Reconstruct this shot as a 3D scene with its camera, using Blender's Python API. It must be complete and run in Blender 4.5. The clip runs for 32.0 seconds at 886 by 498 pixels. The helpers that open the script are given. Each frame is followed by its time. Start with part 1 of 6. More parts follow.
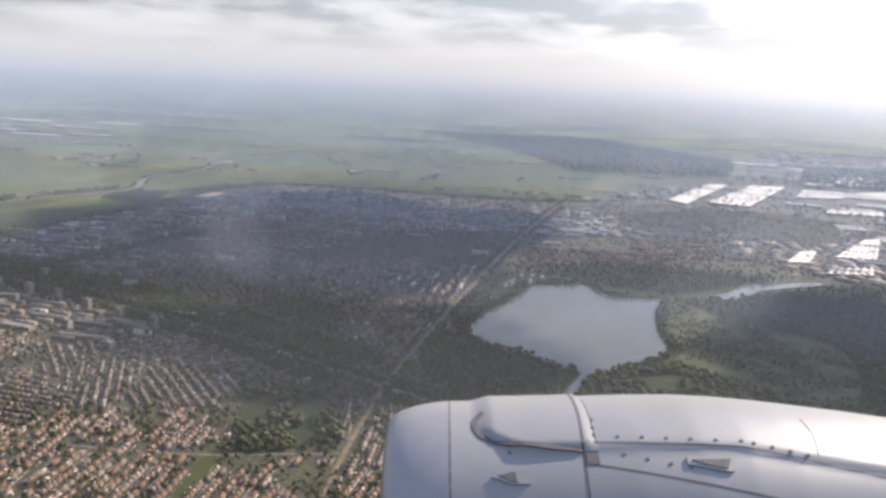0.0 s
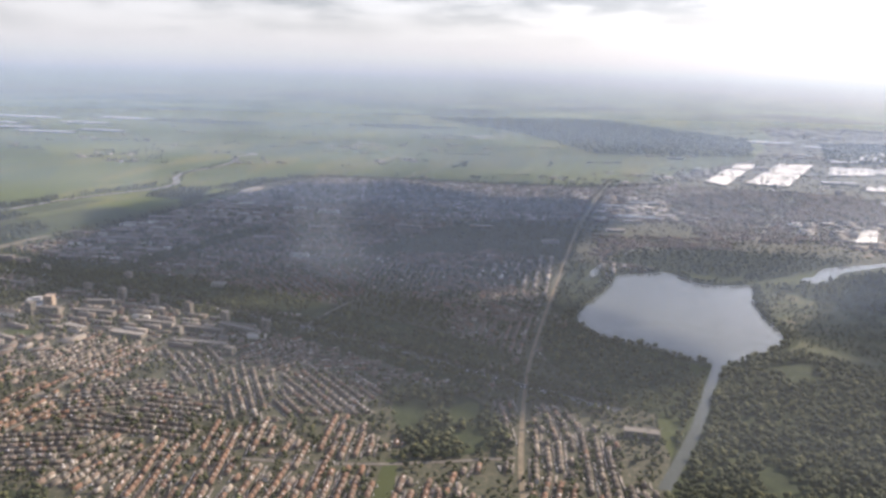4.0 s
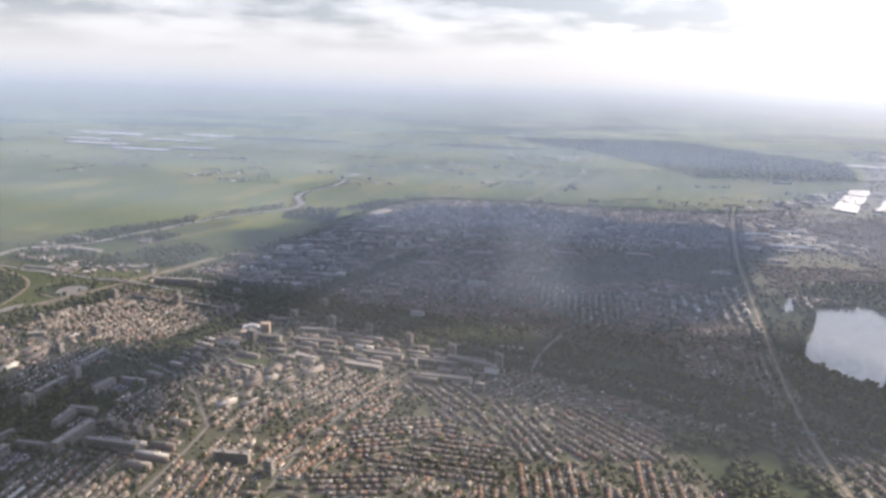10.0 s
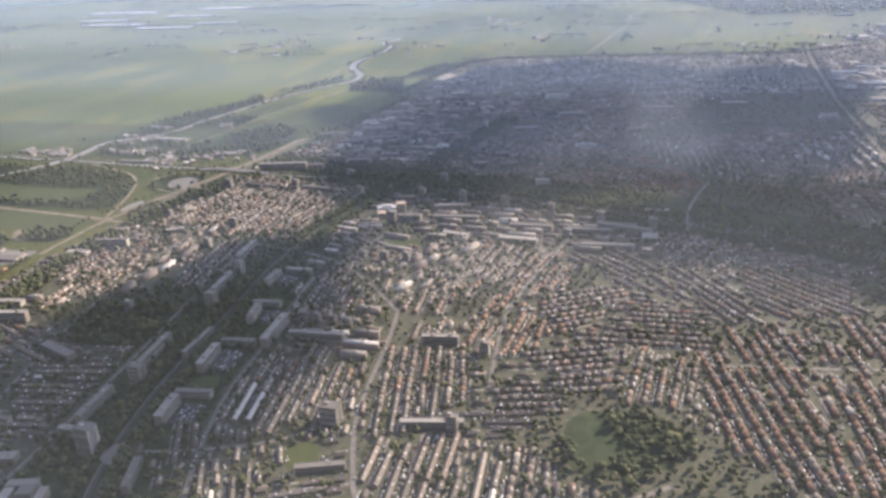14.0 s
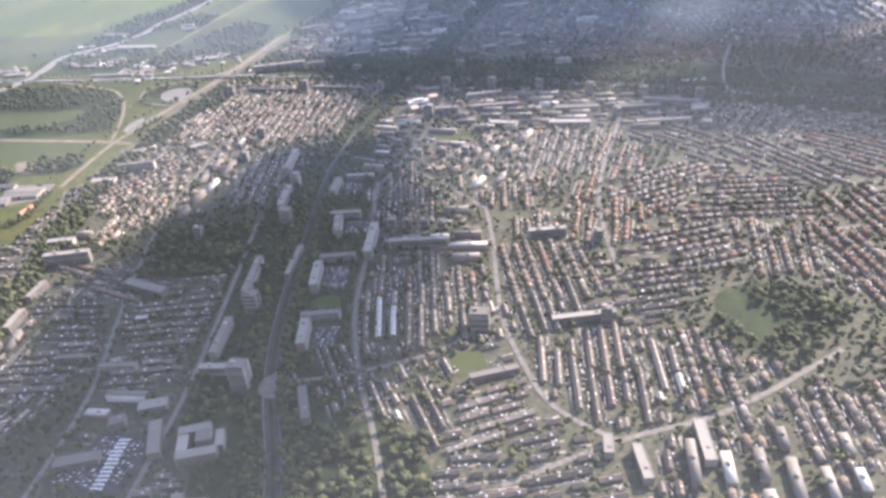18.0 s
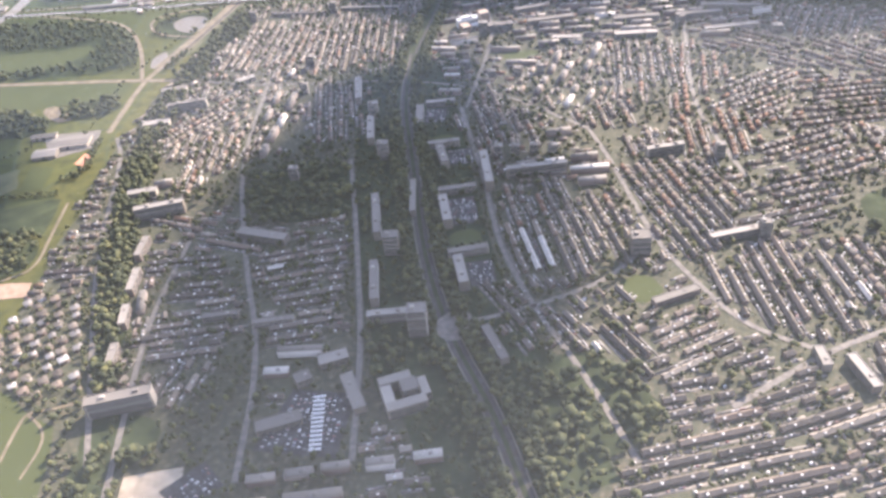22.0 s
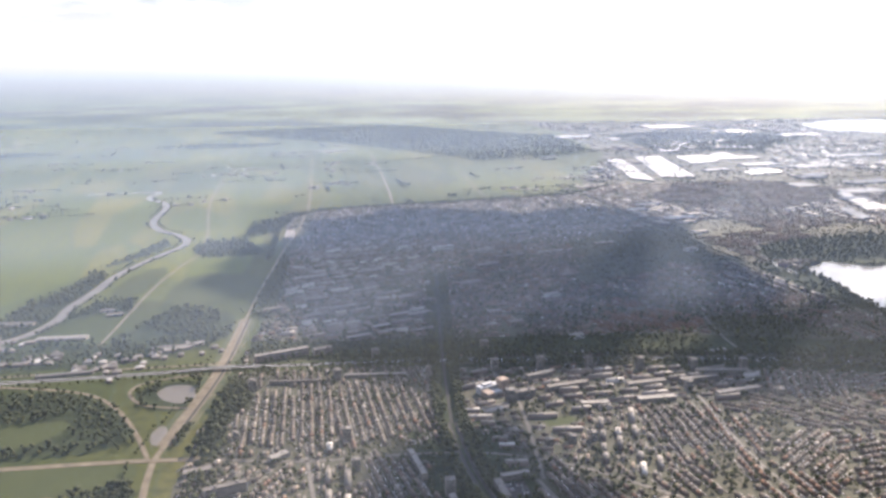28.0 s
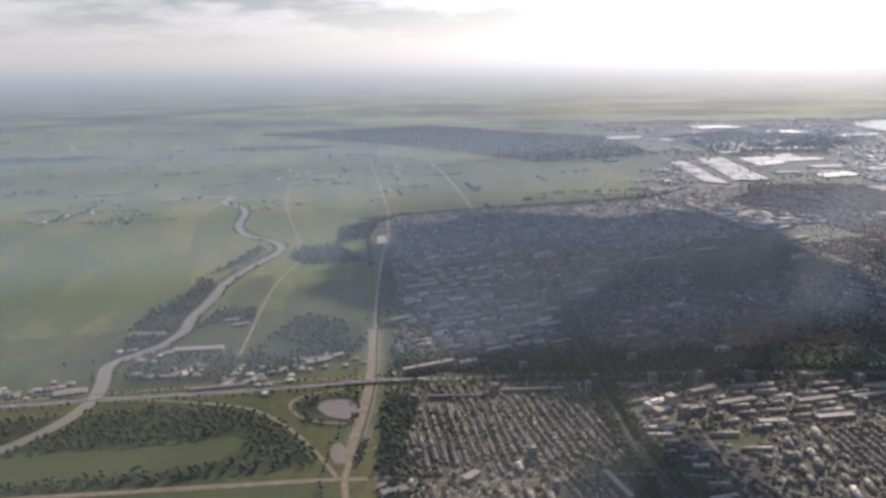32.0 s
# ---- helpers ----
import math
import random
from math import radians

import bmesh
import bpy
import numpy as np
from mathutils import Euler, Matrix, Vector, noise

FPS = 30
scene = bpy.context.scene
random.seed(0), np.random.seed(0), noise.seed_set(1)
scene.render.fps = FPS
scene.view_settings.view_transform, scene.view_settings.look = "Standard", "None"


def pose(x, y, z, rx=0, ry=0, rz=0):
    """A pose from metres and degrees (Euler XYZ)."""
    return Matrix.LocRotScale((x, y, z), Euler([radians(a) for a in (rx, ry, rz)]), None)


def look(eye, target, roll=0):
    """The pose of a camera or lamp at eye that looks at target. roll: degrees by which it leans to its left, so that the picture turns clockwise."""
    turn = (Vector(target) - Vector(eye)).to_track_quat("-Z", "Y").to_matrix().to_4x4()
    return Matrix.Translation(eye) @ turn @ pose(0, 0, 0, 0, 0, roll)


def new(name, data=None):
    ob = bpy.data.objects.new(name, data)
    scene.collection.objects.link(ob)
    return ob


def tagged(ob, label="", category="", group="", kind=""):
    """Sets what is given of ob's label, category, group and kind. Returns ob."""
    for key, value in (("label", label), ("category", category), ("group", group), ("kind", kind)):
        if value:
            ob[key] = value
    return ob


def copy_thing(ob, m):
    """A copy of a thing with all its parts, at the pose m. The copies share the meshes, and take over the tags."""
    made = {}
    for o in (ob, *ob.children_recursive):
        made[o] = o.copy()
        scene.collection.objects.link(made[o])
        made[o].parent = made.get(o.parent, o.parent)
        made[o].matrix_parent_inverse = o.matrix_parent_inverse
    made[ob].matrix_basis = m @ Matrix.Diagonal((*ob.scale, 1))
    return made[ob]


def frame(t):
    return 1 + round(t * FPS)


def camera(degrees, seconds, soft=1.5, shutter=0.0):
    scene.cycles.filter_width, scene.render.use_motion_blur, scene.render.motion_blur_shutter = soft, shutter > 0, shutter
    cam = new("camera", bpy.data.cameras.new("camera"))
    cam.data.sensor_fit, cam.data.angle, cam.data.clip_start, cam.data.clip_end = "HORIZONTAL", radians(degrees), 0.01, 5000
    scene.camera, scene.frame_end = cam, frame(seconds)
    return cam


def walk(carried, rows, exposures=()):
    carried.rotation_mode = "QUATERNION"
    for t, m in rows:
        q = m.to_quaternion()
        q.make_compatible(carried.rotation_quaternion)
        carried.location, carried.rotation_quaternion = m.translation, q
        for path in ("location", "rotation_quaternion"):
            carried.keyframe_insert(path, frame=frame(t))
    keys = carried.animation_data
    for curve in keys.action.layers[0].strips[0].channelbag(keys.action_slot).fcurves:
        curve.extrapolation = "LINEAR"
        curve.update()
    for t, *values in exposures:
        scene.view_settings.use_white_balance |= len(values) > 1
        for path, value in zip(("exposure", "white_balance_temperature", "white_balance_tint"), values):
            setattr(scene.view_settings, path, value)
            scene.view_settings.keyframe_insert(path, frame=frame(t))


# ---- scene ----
# A town, its lake and the polder beyond, seen from a climbing airliner.
cam = camera(59.7, 32.0, soft=3.0)
PATH = [
    (0, (0.01, -0.05, 269.52), (-23.15, 95.08, 249.14), 2.63),
    (0.5, (-16.84, -1.75, 269.98), (-39.57, 93.64, 250.38), 1.85),
    (1, (-33.69, -3.66, 270.47), (-55.9, 92.06, 251.92), 2.08),
    (1.5, (-50.55, -5.7, 270.99), (-72.3, 90.15, 252.6), 2.32),
    (2, (-67.4, -7.83, 271.51), (-89.09, 87.98, 252.82), 2.33),
    (2.5, (-84.27, -10.0, 272.04), (-105.77, 85.81, 253.12), 2.07),
    (4.5, (-152.05, -18.97, 274.14), (-173.59, 75.98, 251.33), 1.14),
    (5, (-169.12, -21.29, 274.67), (-191.22, 73.65, 252.34), 1.26),
    (5.5, (-186.27, -23.64, 275.21), (-210.76, 70.78, 253.17), 0.76),
    (6, (-203.49, -26.03, 275.77), (-229.42, 66.96, 249.7), 0.59),
    (6.5, (-220.78, -28.47, 276.34), (-247.65, 64.04, 249.47), -0.95),
    (7, (-238.15, -30.95, 276.93), (-265.44, 61.43, 250.05), -0.41),
    (7.5, (-255.6, -33.47, 277.54), (-282.62, 59.27, 251.67), -1.23),
    (8, (-273.11, -36.02, 278.17), (-300.04, 57.36, 254.62), -1.08),
    (8.5, (-290.69, -38.6, 278.83), (-317.39, 55.31, 257.21), -0.35),
    (9, (-308.32, -41.2, 279.51), (-335.21, 52.93, 259.1), -0.54),
    (9.5, (-326.01, -43.81, 280.23), (-352.67, 50.57, 260.68), -0.12),
    (10, (-343.73, -46.41, 280.97), (-370.03, 47.93, 260.73), 1.54),
    (10.5, (-361.5, -48.99, 281.74), (-389.06, 44.68, 260.13), 1.43),
    (11, (-379.29, -51.53, 282.54), (-408.1, 41.51, 259.88), 1.52),
    (11.5, (-397.11, -54.02, 283.37), (-426.99, 38.64, 260.56), 0.51),
    (12, (-414.94, -56.45, 284.24), (-444.29, 36.4, 261.49), -0.35),
    (12.5, (-432.79, -58.8, 285.13), (-460.41, 34.39, 261.63), -0.93),
    (13, (-450.65, -61.05, 286.06), (-477.72, 31.42, 259.28), -1.84),
    (13.5, (-468.52, -63.18, 287.02), (-495.37, 27.58, 254.77), -2.52),
    (14, (-486.39, -65.19, 288.02), (-512.76, 23.76, 250.71), -2.84),
    (14.5, (-504.28, -67.05, 289.05), (-528.5, 20.51, 247.28), -3.01),
    (16.5, (-575.9, -72.75, 293.58), (-594.12, 15.39, 249.99), -4.52),
    (17, (-593.84, -73.65, 294.81), (-610.85, 13.42, 248.65), -4.97),
    (17.5, (-611.8, -74.31, 296.09), (-627.85, 11.47, 247.26), -5.27),
    (18, (-629.78, -74.71, 297.41), (-644.91, 9.89, 246.28), -5.86),
    (18.5, (-647.79, -74.84, 298.77), (-661.68, 8.52, 245.3), -5.77),
    (19, (-665.82, -74.67, 300.18), (-678.69, 8.06, 245.5), -6.30),
    (19.5, (-683.88, -74.19, 301.63), (-695.67, 8.34, 246.41), -6.64),
    (20, (-701.97, -73.4, 303.12), (-712.94, 8.8, 247.24), -6.59),
    (20.5, (-720.09, -72.26, 304.65), (-730.39, 8.85, 247.07), -7.32),
    (21, (-738.23, -70.77, 306.21), (-747.56, 9.34, 247.09), -7.56),
    (21.5, (-756.39, -68.91, 307.81), (-764.13, 10.61, 247.68), -7.07),
    (22, (-774.57, -66.69, 309.44), (-780.7, 12.48, 248.66), -6.78),
    (22.5, (-792.77, -64.09, 311.1), (-795.99, 15.26, 250.32), -6.38),
    (23, (-810.99, -61.11, 312.78), (-811.13, 19.87, 254.11), -5.09),
    (23.5, (-829.21, -57.76, 314.48), (-827.76, 23.04, 255.57), -4.62),
    (24, (-847.45, -54.04, 316.19), (-844.86, 26.69, 257.22), -4.54),
    (24.5, (-865.68, -49.97, 317.9), (-861.26, 31.49, 260.07), -4.53),
    (25, (-883.91, -45.57, 319.63), (-874.94, 38.2, 265.76), -3.79),
    (25.5, (-902.14, -40.86, 321.35), (-889.78, 45.75, 272.92), -3.43),
    (26, (-920.36, -35.88, 323.07), (-905.21, 54.09, 282.13), -3.34),
    (26.5, (-938.57, -30.66, 324.78), (-921.07, 61.87, 291.14), -2.45),
    (28.5, (-1011.32, -8.16, 331.55), (-989.29, 87.22, 311.16), -0.42),
    (29, (-1029.47, -2.32, 333.22), (-1007.41, 93.48, 314.9), -0.19),
    (29.5, (-1047.59, 3.55, 334.89), (-1025.61, 99.66, 318.16), -0.63),
    (30, (-1065.67, 9.47, 336.55), (-1043.87, 105.77, 320.68), -0.63),
    (30.5, (-1083.69, 15.46, 338.22), (-1062.24, 111.78, 322.04), -0.81),
    (31, (-1101.63, 21.59, 339.91), (-1080.95, 117.83, 322.34), -1.06),
    (31.5, (-1119.43, 27.96, 341.6), (-1099.47, 123.87, 321.51), -0.94),
    (32, (-1137.04, 34.76, 343.32), (-1117.99, 130.33, 320.84), -1.07),
]
EXPOSURES = [
    (0, 0.42, 6050, 17), (6, 0.54, 6050, 17), (9, 0.56, 6050, 17), (11, 0.66, 6000, 17), (13, 0.7, 6000, 17), (14, 0.8, 5900, 18), (15, 1.05, 5800, 19), (17, 1.4, 5600, 20), (19, 1.38, 5650, 20), (21, 1.5, 5750, 20), (22, 1.55, 5800, 20), (24, 1.6, 5720, 19), (25, 1.75, 5680, 19), (26, 1.88, 5600, 19), (26.5, 1.6, 5600, 19),
    (28.5, 0.7, 6000, 17), (29.5, 0.4, 6000, 17), (31, 0.26, 6000, 17), (32, 0.05, 6000, 17),
]
walk(cam, [(t, look(eye, target, roll)) for t, eye, target, roll in PATH], EXPOSURES)

# ---- light ----
SUN_AZ, SUN_EL = radians(42), radians(33)
SUN_DIR = Vector((math.sin(SUN_AZ) * math.cos(SUN_EL), math.cos(SUN_AZ) * math.cos(SUN_EL), math.sin(SUN_EL)))
sun_data = bpy.data.lights.new("sun", "SUN")
sun_data.energy, sun_data.angle, sun_data.color = 7.5, radians(1.0), (1.0, 0.83, 0.6)
sun = new("sun", sun_data)
sun.matrix_world = look(SUN_DIR * 3000, (0, 0, 0))


class Nodes:
    """Short spelling for building a node tree."""

    def __init__(self, tree):
        self.tree = tree
        tree.nodes.clear()

    def add(self, kind, ins=()):
        node = self.tree.nodes.new(kind)
        for key, value in dict(ins).items():
            self.put(node.inputs[key], value)
        return node

    def put(self, socket, value):
        if isinstance(value, bpy.types.NodeSocket):
            self.tree.links.new(value, socket)
        else:
            socket.default_value = value

    def math(self, op, a, b=0.0, clamp=False):
        node = self.add("ShaderNodeMath")
        node.operation, node.use_clamp = op, clamp
        self.put(node.inputs[0], a)
        self.put(node.inputs[1], b)
        return node.outputs[0]

    def ramp(self, fac, *stops):
        node = self.add("ShaderNodeValToRGB", {"Fac": fac})
        els = node.color_ramp.elements
        while len(els) < len(stops):
            els.new(0.5)
        for el, (pos, col) in zip(els, stops):
            el.position = pos
            el.color = (*col, 1) if len(col) == 3 else col
        return node.outputs[0]

    def mix(self, fac, a, b, blend="MIX"):
        node = self.add("ShaderNodeMix")
        node.data_type, node.blend_type = "RGBA", blend
        self.put(node.inputs[0], fac)
        for k, v in ((6, a), (7, b)):
            self.put(node.inputs[k], (*v, 1) if isinstance(v, tuple) and len(v) == 3 else v)
        return node.outputs[2]

    def noise(self, scale, vector=None, detail=4.0, rough=0.55):
        node = self.add("ShaderNodeTexNoise", {"Scale": scale, "Detail": detail, "Roughness": rough})
        if vector is not None:
            self.put(node.inputs["Vector"], vector)
        return node.outputs[0]


# Broken cloud over a hazy sky, brightest round the veiled sun.
world = bpy.data.worlds.new("world")
scene.world = world
world.use_nodes = True
n = Nodes(world.node_tree)
way = n.add("ShaderNodeTexCoord").outputs["Generated"]
sep = n.add("ShaderNodeSeparateXYZ", {"Vector": way})
up = sep.outputs["Z"]
sky = n.add("ShaderNodeTexSky")
sky.sky_type, sky.sun_disc, sky.sun_elevation, sky.sun_rotation, sky.air_density, sky.dust_density = "NISHITA", False, SUN_EL, SUN_AZ, 1.2, 1.5
over = n.math("ADD", n.math("MAXIMUM", up, 0.0), 0.15)
deck = n.add("ShaderNodeCombineXYZ", {"X": n.math("DIVIDE", sep.outputs["X"], over), "Y": n.math("DIVIDE", sep.outputs["Y"], over)})
shifted = n.add("ShaderNodeMapping", {"Vector": deck.outputs[0], "Location": (3.7, 11.3, 0)})
puffs = n.noise(1.15, shifted.outputs[0], 7.0, 0.52)
wisps = n.noise(3.6, deck.outputs[0], 6.0, 0.6)
near_sun = n.add("ShaderNodeVectorMath")
near_sun.operation = "DOT_PRODUCT"
n.put(near_sun.inputs[0], way)
near_sun.inputs[1].default_value = SUN_DIR
glow = n.math("POWER", n.math("MAXIMUM", near_sun.outputs["Value"], 0.0), 6.0)
heap = n.math("ADD", n.math("MULTIPLY", puffs, 0.75), n.math("MULTIPLY", wisps, 0.25))
cloud = n.ramp(heap, (0.42, (0.98, 0.955, 0.92)), (0.49, (0.76, 0.745, 0.73)), (0.56, (0.46, 0.47, 0.49)))
haze = n.ramp(up, (0.0, (0.74, 0.79, 0.83)), (0.02, (0.86, 0.86, 0.855)), (0.065, (0.92, 0.89, 0.86)))
veil = n.math("SUBTRACT", 1.0, n.math("MULTIPLY", n.math("SUBTRACT", up, 0.03), 19.0, True), True)
cover = n.mix(veil, cloud, haze)
# The flat land past all that is built, too far to shift: fields and woods in bands, with pale haze painted into their
# colour towards the horizon.
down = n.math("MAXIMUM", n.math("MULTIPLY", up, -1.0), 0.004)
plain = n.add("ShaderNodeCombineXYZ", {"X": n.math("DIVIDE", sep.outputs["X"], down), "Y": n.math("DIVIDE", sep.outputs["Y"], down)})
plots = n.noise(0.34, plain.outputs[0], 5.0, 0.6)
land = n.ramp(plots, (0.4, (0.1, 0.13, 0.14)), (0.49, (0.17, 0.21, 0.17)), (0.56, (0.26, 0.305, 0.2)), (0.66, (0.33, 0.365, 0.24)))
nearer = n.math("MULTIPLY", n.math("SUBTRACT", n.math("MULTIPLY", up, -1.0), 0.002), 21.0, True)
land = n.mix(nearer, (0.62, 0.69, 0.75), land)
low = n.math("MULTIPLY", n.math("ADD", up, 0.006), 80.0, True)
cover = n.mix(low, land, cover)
# Overhead the cloud is broken and blue shows through.
zenith = n.math("MULTIPLY", n.math("SUBTRACT", up, 0.2), 2.2, True)
cover = n.mix(zenith, cover, (0.44, 0.55, 0.78))
bright = n.math("ADD", 0.54, n.math("MULTIPLY", glow, 1.75))
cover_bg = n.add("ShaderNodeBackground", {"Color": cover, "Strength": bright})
sky_bg = n.add("ShaderNodeBackground", {"Color": sky.outputs[0], "Strength": 0.03})
both = n.add("ShaderNodeAddShader")
n.put(both.inputs[0], cover_bg.outputs[0])
n.put(both.inputs[1], sky_bg.outputs[0])
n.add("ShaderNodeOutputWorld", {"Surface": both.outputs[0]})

# ---- materials ----


def surface(name, build, rough=0.85, metal=0.0, spec=0.3):
    """A material whose base colour, and relief if any, build(n, p) gives: p is the place in metres."""
    mat = bpy.data.materials.new(name)
    mat.use_nodes = True
    n = Nodes(mat.node_tree)
    p = n.add("ShaderNodeNewGeometry").outputs["Position"]
    shader = n.add("ShaderNodeBsdfPrincipled", {"Roughness": rough, "Metallic": metal, "Specular IOR Level": spec})
    made = build(n, p)
    colour, relief = made if isinstance(made, tuple) else (made, None)
    n.put(shader.inputs["Base Color"], colour)
    if relief is not None:
        height, strength, distance = relief
        bump = n.add("ShaderNodeBump", {"Strength": strength, "Distance": distance, "Height": height})
        n.put(shader.inputs["Normal"], bump.outputs[0])
    n.add("ShaderNodeOutputMaterial", {"Surface": shader.outputs[0]})
    return mat


def island(n):
    return n.add("ShaderNodeNewGeometry").outputs["Random Per Island"]


def by_object(n):
    return n.add("ShaderNodeObjectInfo").outputs["Random"]


def worn(*stops, grain=0.6, wear=0.05, rand=island, rough=0.85, spec=0.3):
    """One colour of the stops for each island or object, with grain and stains over it."""

    def build(n, p):
        base = n.ramp(rand(n), *stops)
        fine, broad = n.noise(grain, p, 5.0), n.noise(wear, p, 3.0)
        base = n.mix(n.math("MULTIPLY", fine, 0.5), base, n.mix(1.0, base, (0.45, 0.44, 0.42), "MULTIPLY"))
        base = n.mix(n.math("MULTIPLY", broad, 0.35), base, n.mix(1.0, base, (1.5, 1.45, 1.35), "MULTIPLY"))
        return base, (fine, 0.35, 0.2)

    return build


def meadow(n, p, sunlit=1.0):
    scaled = n.add("ShaderNodeMapping", {"Vector": p, "Rotation": (0, 0, radians(8)), "Scale": (0.012, 0.0028, 1)})
    strips = n.add("ShaderNodeTexVoronoi", {"Vector": scaled.outputs[0], "Scale": 1.0})
    parcel = n.ramp(strips.outputs["Color"], (0.0, (0.066, 0.086, 0.027)), (0.35, (0.09, 0.108, 0.033)), (0.6, (0.115, 0.122, 0.04)), (0.75, (0.15, 0.14, 0.05)), (1.0, (0.055, 0.072, 0.03)))
    broad, fine = n.noise(0.0035, p, 5.0), n.noise(0.09, p, 6.0)
    col = n.mix(n.ramp(broad, (0.42, (0, 0, 0)), (0.75, (0.7, 0.7, 0.7))), parcel, (0.088, 0.105, 0.034))
    wide = n.add("ShaderNodeMapping", {"Vector": p, "Rotation": (0, 0, radians(-12)), "Scale": (0.0028, 0.0016, 1)})
    farms = n.add("ShaderNodeTexVoronoi", {"Vector": wide.outputs[0], "Scale": 1.0})
    tone = n.ramp(farms.outputs["Color"], (0.15, (0.7, 0.76, 0.88)), (0.5, (1.0, 1.0, 1.0)), (0.8, (1.22, 1.16, 0.95)))
    col = n.mix(1.0, col, tone, "MULTIPLY")
    col = n.mix(n.ramp(fine, (0.45, (0, 0, 0)), (0.75, (1, 1, 1))), col, (0.045, 0.062, 0.028))
    edge = n.add("ShaderNodeTexVoronoi", {"Vector": scaled.outputs[0], "Scale": 1.0})
    edge.feature = "DISTANCE_TO_EDGE"
    col = n.mix(1.0, col, (sunlit, sunlit * 1.02, sunlit * 0.75), "MULTIPLY")
    return n.mix(n.ramp(edge.outputs["Distance"], (0.0, (0.5, 0.5, 0.5)), (0.02, (0, 0, 0))), col, (0.04, 0.055, 0.03))


def lawn(n, p):
    broad, fine = n.noise(0.03, p, 4.0), n.noise(0.4, p, 5.0)
    col = n.mix(broad, (0.033, 0.042, 0.014), (0.052, 0.058, 0.019))
    return n.mix(n.ramp(fine, (0.5, (0, 0, 0)), (0.8, (1, 1, 1))), col, (0.042, 0.055, 0.02))


def town_soil(n, p):
    broad, fine = n.noise(0.02, p, 4.0), n.noise(0.26, p, 6.0, 0.62)
    col = n.ramp(fine, (0.36, (0.026, 0.031, 0.018)), (0.5, (0.044, 0.043, 0.024)), (0.6, (0.07, 0.061, 0.04)), (0.75, (0.14, 0.116, 0.08)))
    return n.mix(n.ramp(broad, (0.4, (0, 0, 0)), (0.7, (0.55, 0.55, 0.55))), col, (0.05, 0.054, 0.028))


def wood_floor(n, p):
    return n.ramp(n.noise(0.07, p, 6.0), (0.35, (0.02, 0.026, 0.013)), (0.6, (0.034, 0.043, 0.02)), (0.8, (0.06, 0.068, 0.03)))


def heath(n, p):
    return n.ramp(n.noise(0.035, p, 7.0), (0.35, (0.045, 0.055, 0.03)), (0.55, (0.075, 0.078, 0.043)), (0.75, (0.13, 0.112, 0.07)))


def asphalt(n, p):
    return n.ramp(n.noise(0.25, p, 6.0), (0.35, (0.036, 0.034, 0.031)), (0.65, (0.062, 0.058, 0.053)))


def sandy(n, p):
    return n.ramp(n.noise(0.12, p, 6.0), (0.3, (0.082, 0.066, 0.043)), (0.5, (0.125, 0.1, 0.064)), (0.75, (0.175, 0.142, 0.093)))


def leaves(n, p):
    base = n.ramp(island(n), (0.0, (0.029, 0.035, 0.018)), (0.4, (0.04, 0.047, 0.022)), (0.85, (0.058, 0.063, 0.028)), (0.99, (0.088, 0.088, 0.036)))
    fine = n.noise(1.3, p, 5.0, 0.65)
    return n.mix(fine, n.mix(1.0, base, (0.4, 0.4, 0.4), "MULTIPLY"), n.mix(1.0, base, (1.6, 1.55, 1.4), "MULTIPLY")), (fine, 0.8, 0.6)


M = {}
# One grass twice: the polder copy is brighter, with sunshine put into its colour.
M["meadow"] = surface("meadow_grass", lambda n, p: meadow(n, p, 0.45), 0.9, spec=0.15)
M["polder"] = surface("sunlit_polder_grass", lambda n, p: meadow(n, p, 0.7), 0.9, spec=0.15)
M["lawn"] = surface("lawn_grass", lawn, 0.9, spec=0.15)
M["soil"] = surface("town_paving_and_gardens", town_soil, 0.9)
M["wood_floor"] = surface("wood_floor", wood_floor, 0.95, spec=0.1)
M["heath"] = surface("heath", heath, 0.95, spec=0.1)
M["asphalt"] = surface("asphalt", asphalt, 0.85, spec=0.1)
M["paving"] = surface("brick_paving", lambda n, p: n.ramp(n.noise(0.3, p, 6.0), (0.35, (0.082, 0.073, 0.062)), (0.65, (0.138, 0.121, 0.101))), 0.8)
M["sandy"] = surface("sandy_pale_road", sandy, 0.85)
M["pale_sand"] = surface("bare_pale_sand", lambda n, p: n.ramp(n.noise(0.15, p, 6.0), (0.3, (0.2, 0.16, 0.11)), (0.6, (0.32, 0.26, 0.185)), (0.8, (0.4, 0.34, 0.25))), 0.9)
M["leaves"] = surface("leaves", leaves, 0.85, spec=0.15)
M["bark"] = surface("bark", worn((0.0, (0.06, 0.045, 0.032)), (1.0, (0.1, 0.08, 0.06))), 0.95)
M["roof_grey"] = surface("grey_roof_tiles", worn((0.0, (0.072, 0.062, 0.052)), (0.3, (0.105, 0.091, 0.076)), (0.6, (0.145, 0.125, 0.104)), (0.78, (0.138, 0.106, 0.084)), (0.95, (0.19, 0.16, 0.125)), (0.995, (0.3, 0.27, 0.23))), 0.85, spec=0.1)
M["roof_orange"] = surface("orange_roof_tiles", worn((0.0, (0.115, 0.073, 0.052)), (0.5, (0.155, 0.092, 0.06)), (0.8, (0.138, 0.097, 0.073)), (0.95, (0.16, 0.135, 0.115))), 0.85, spec=0.1)
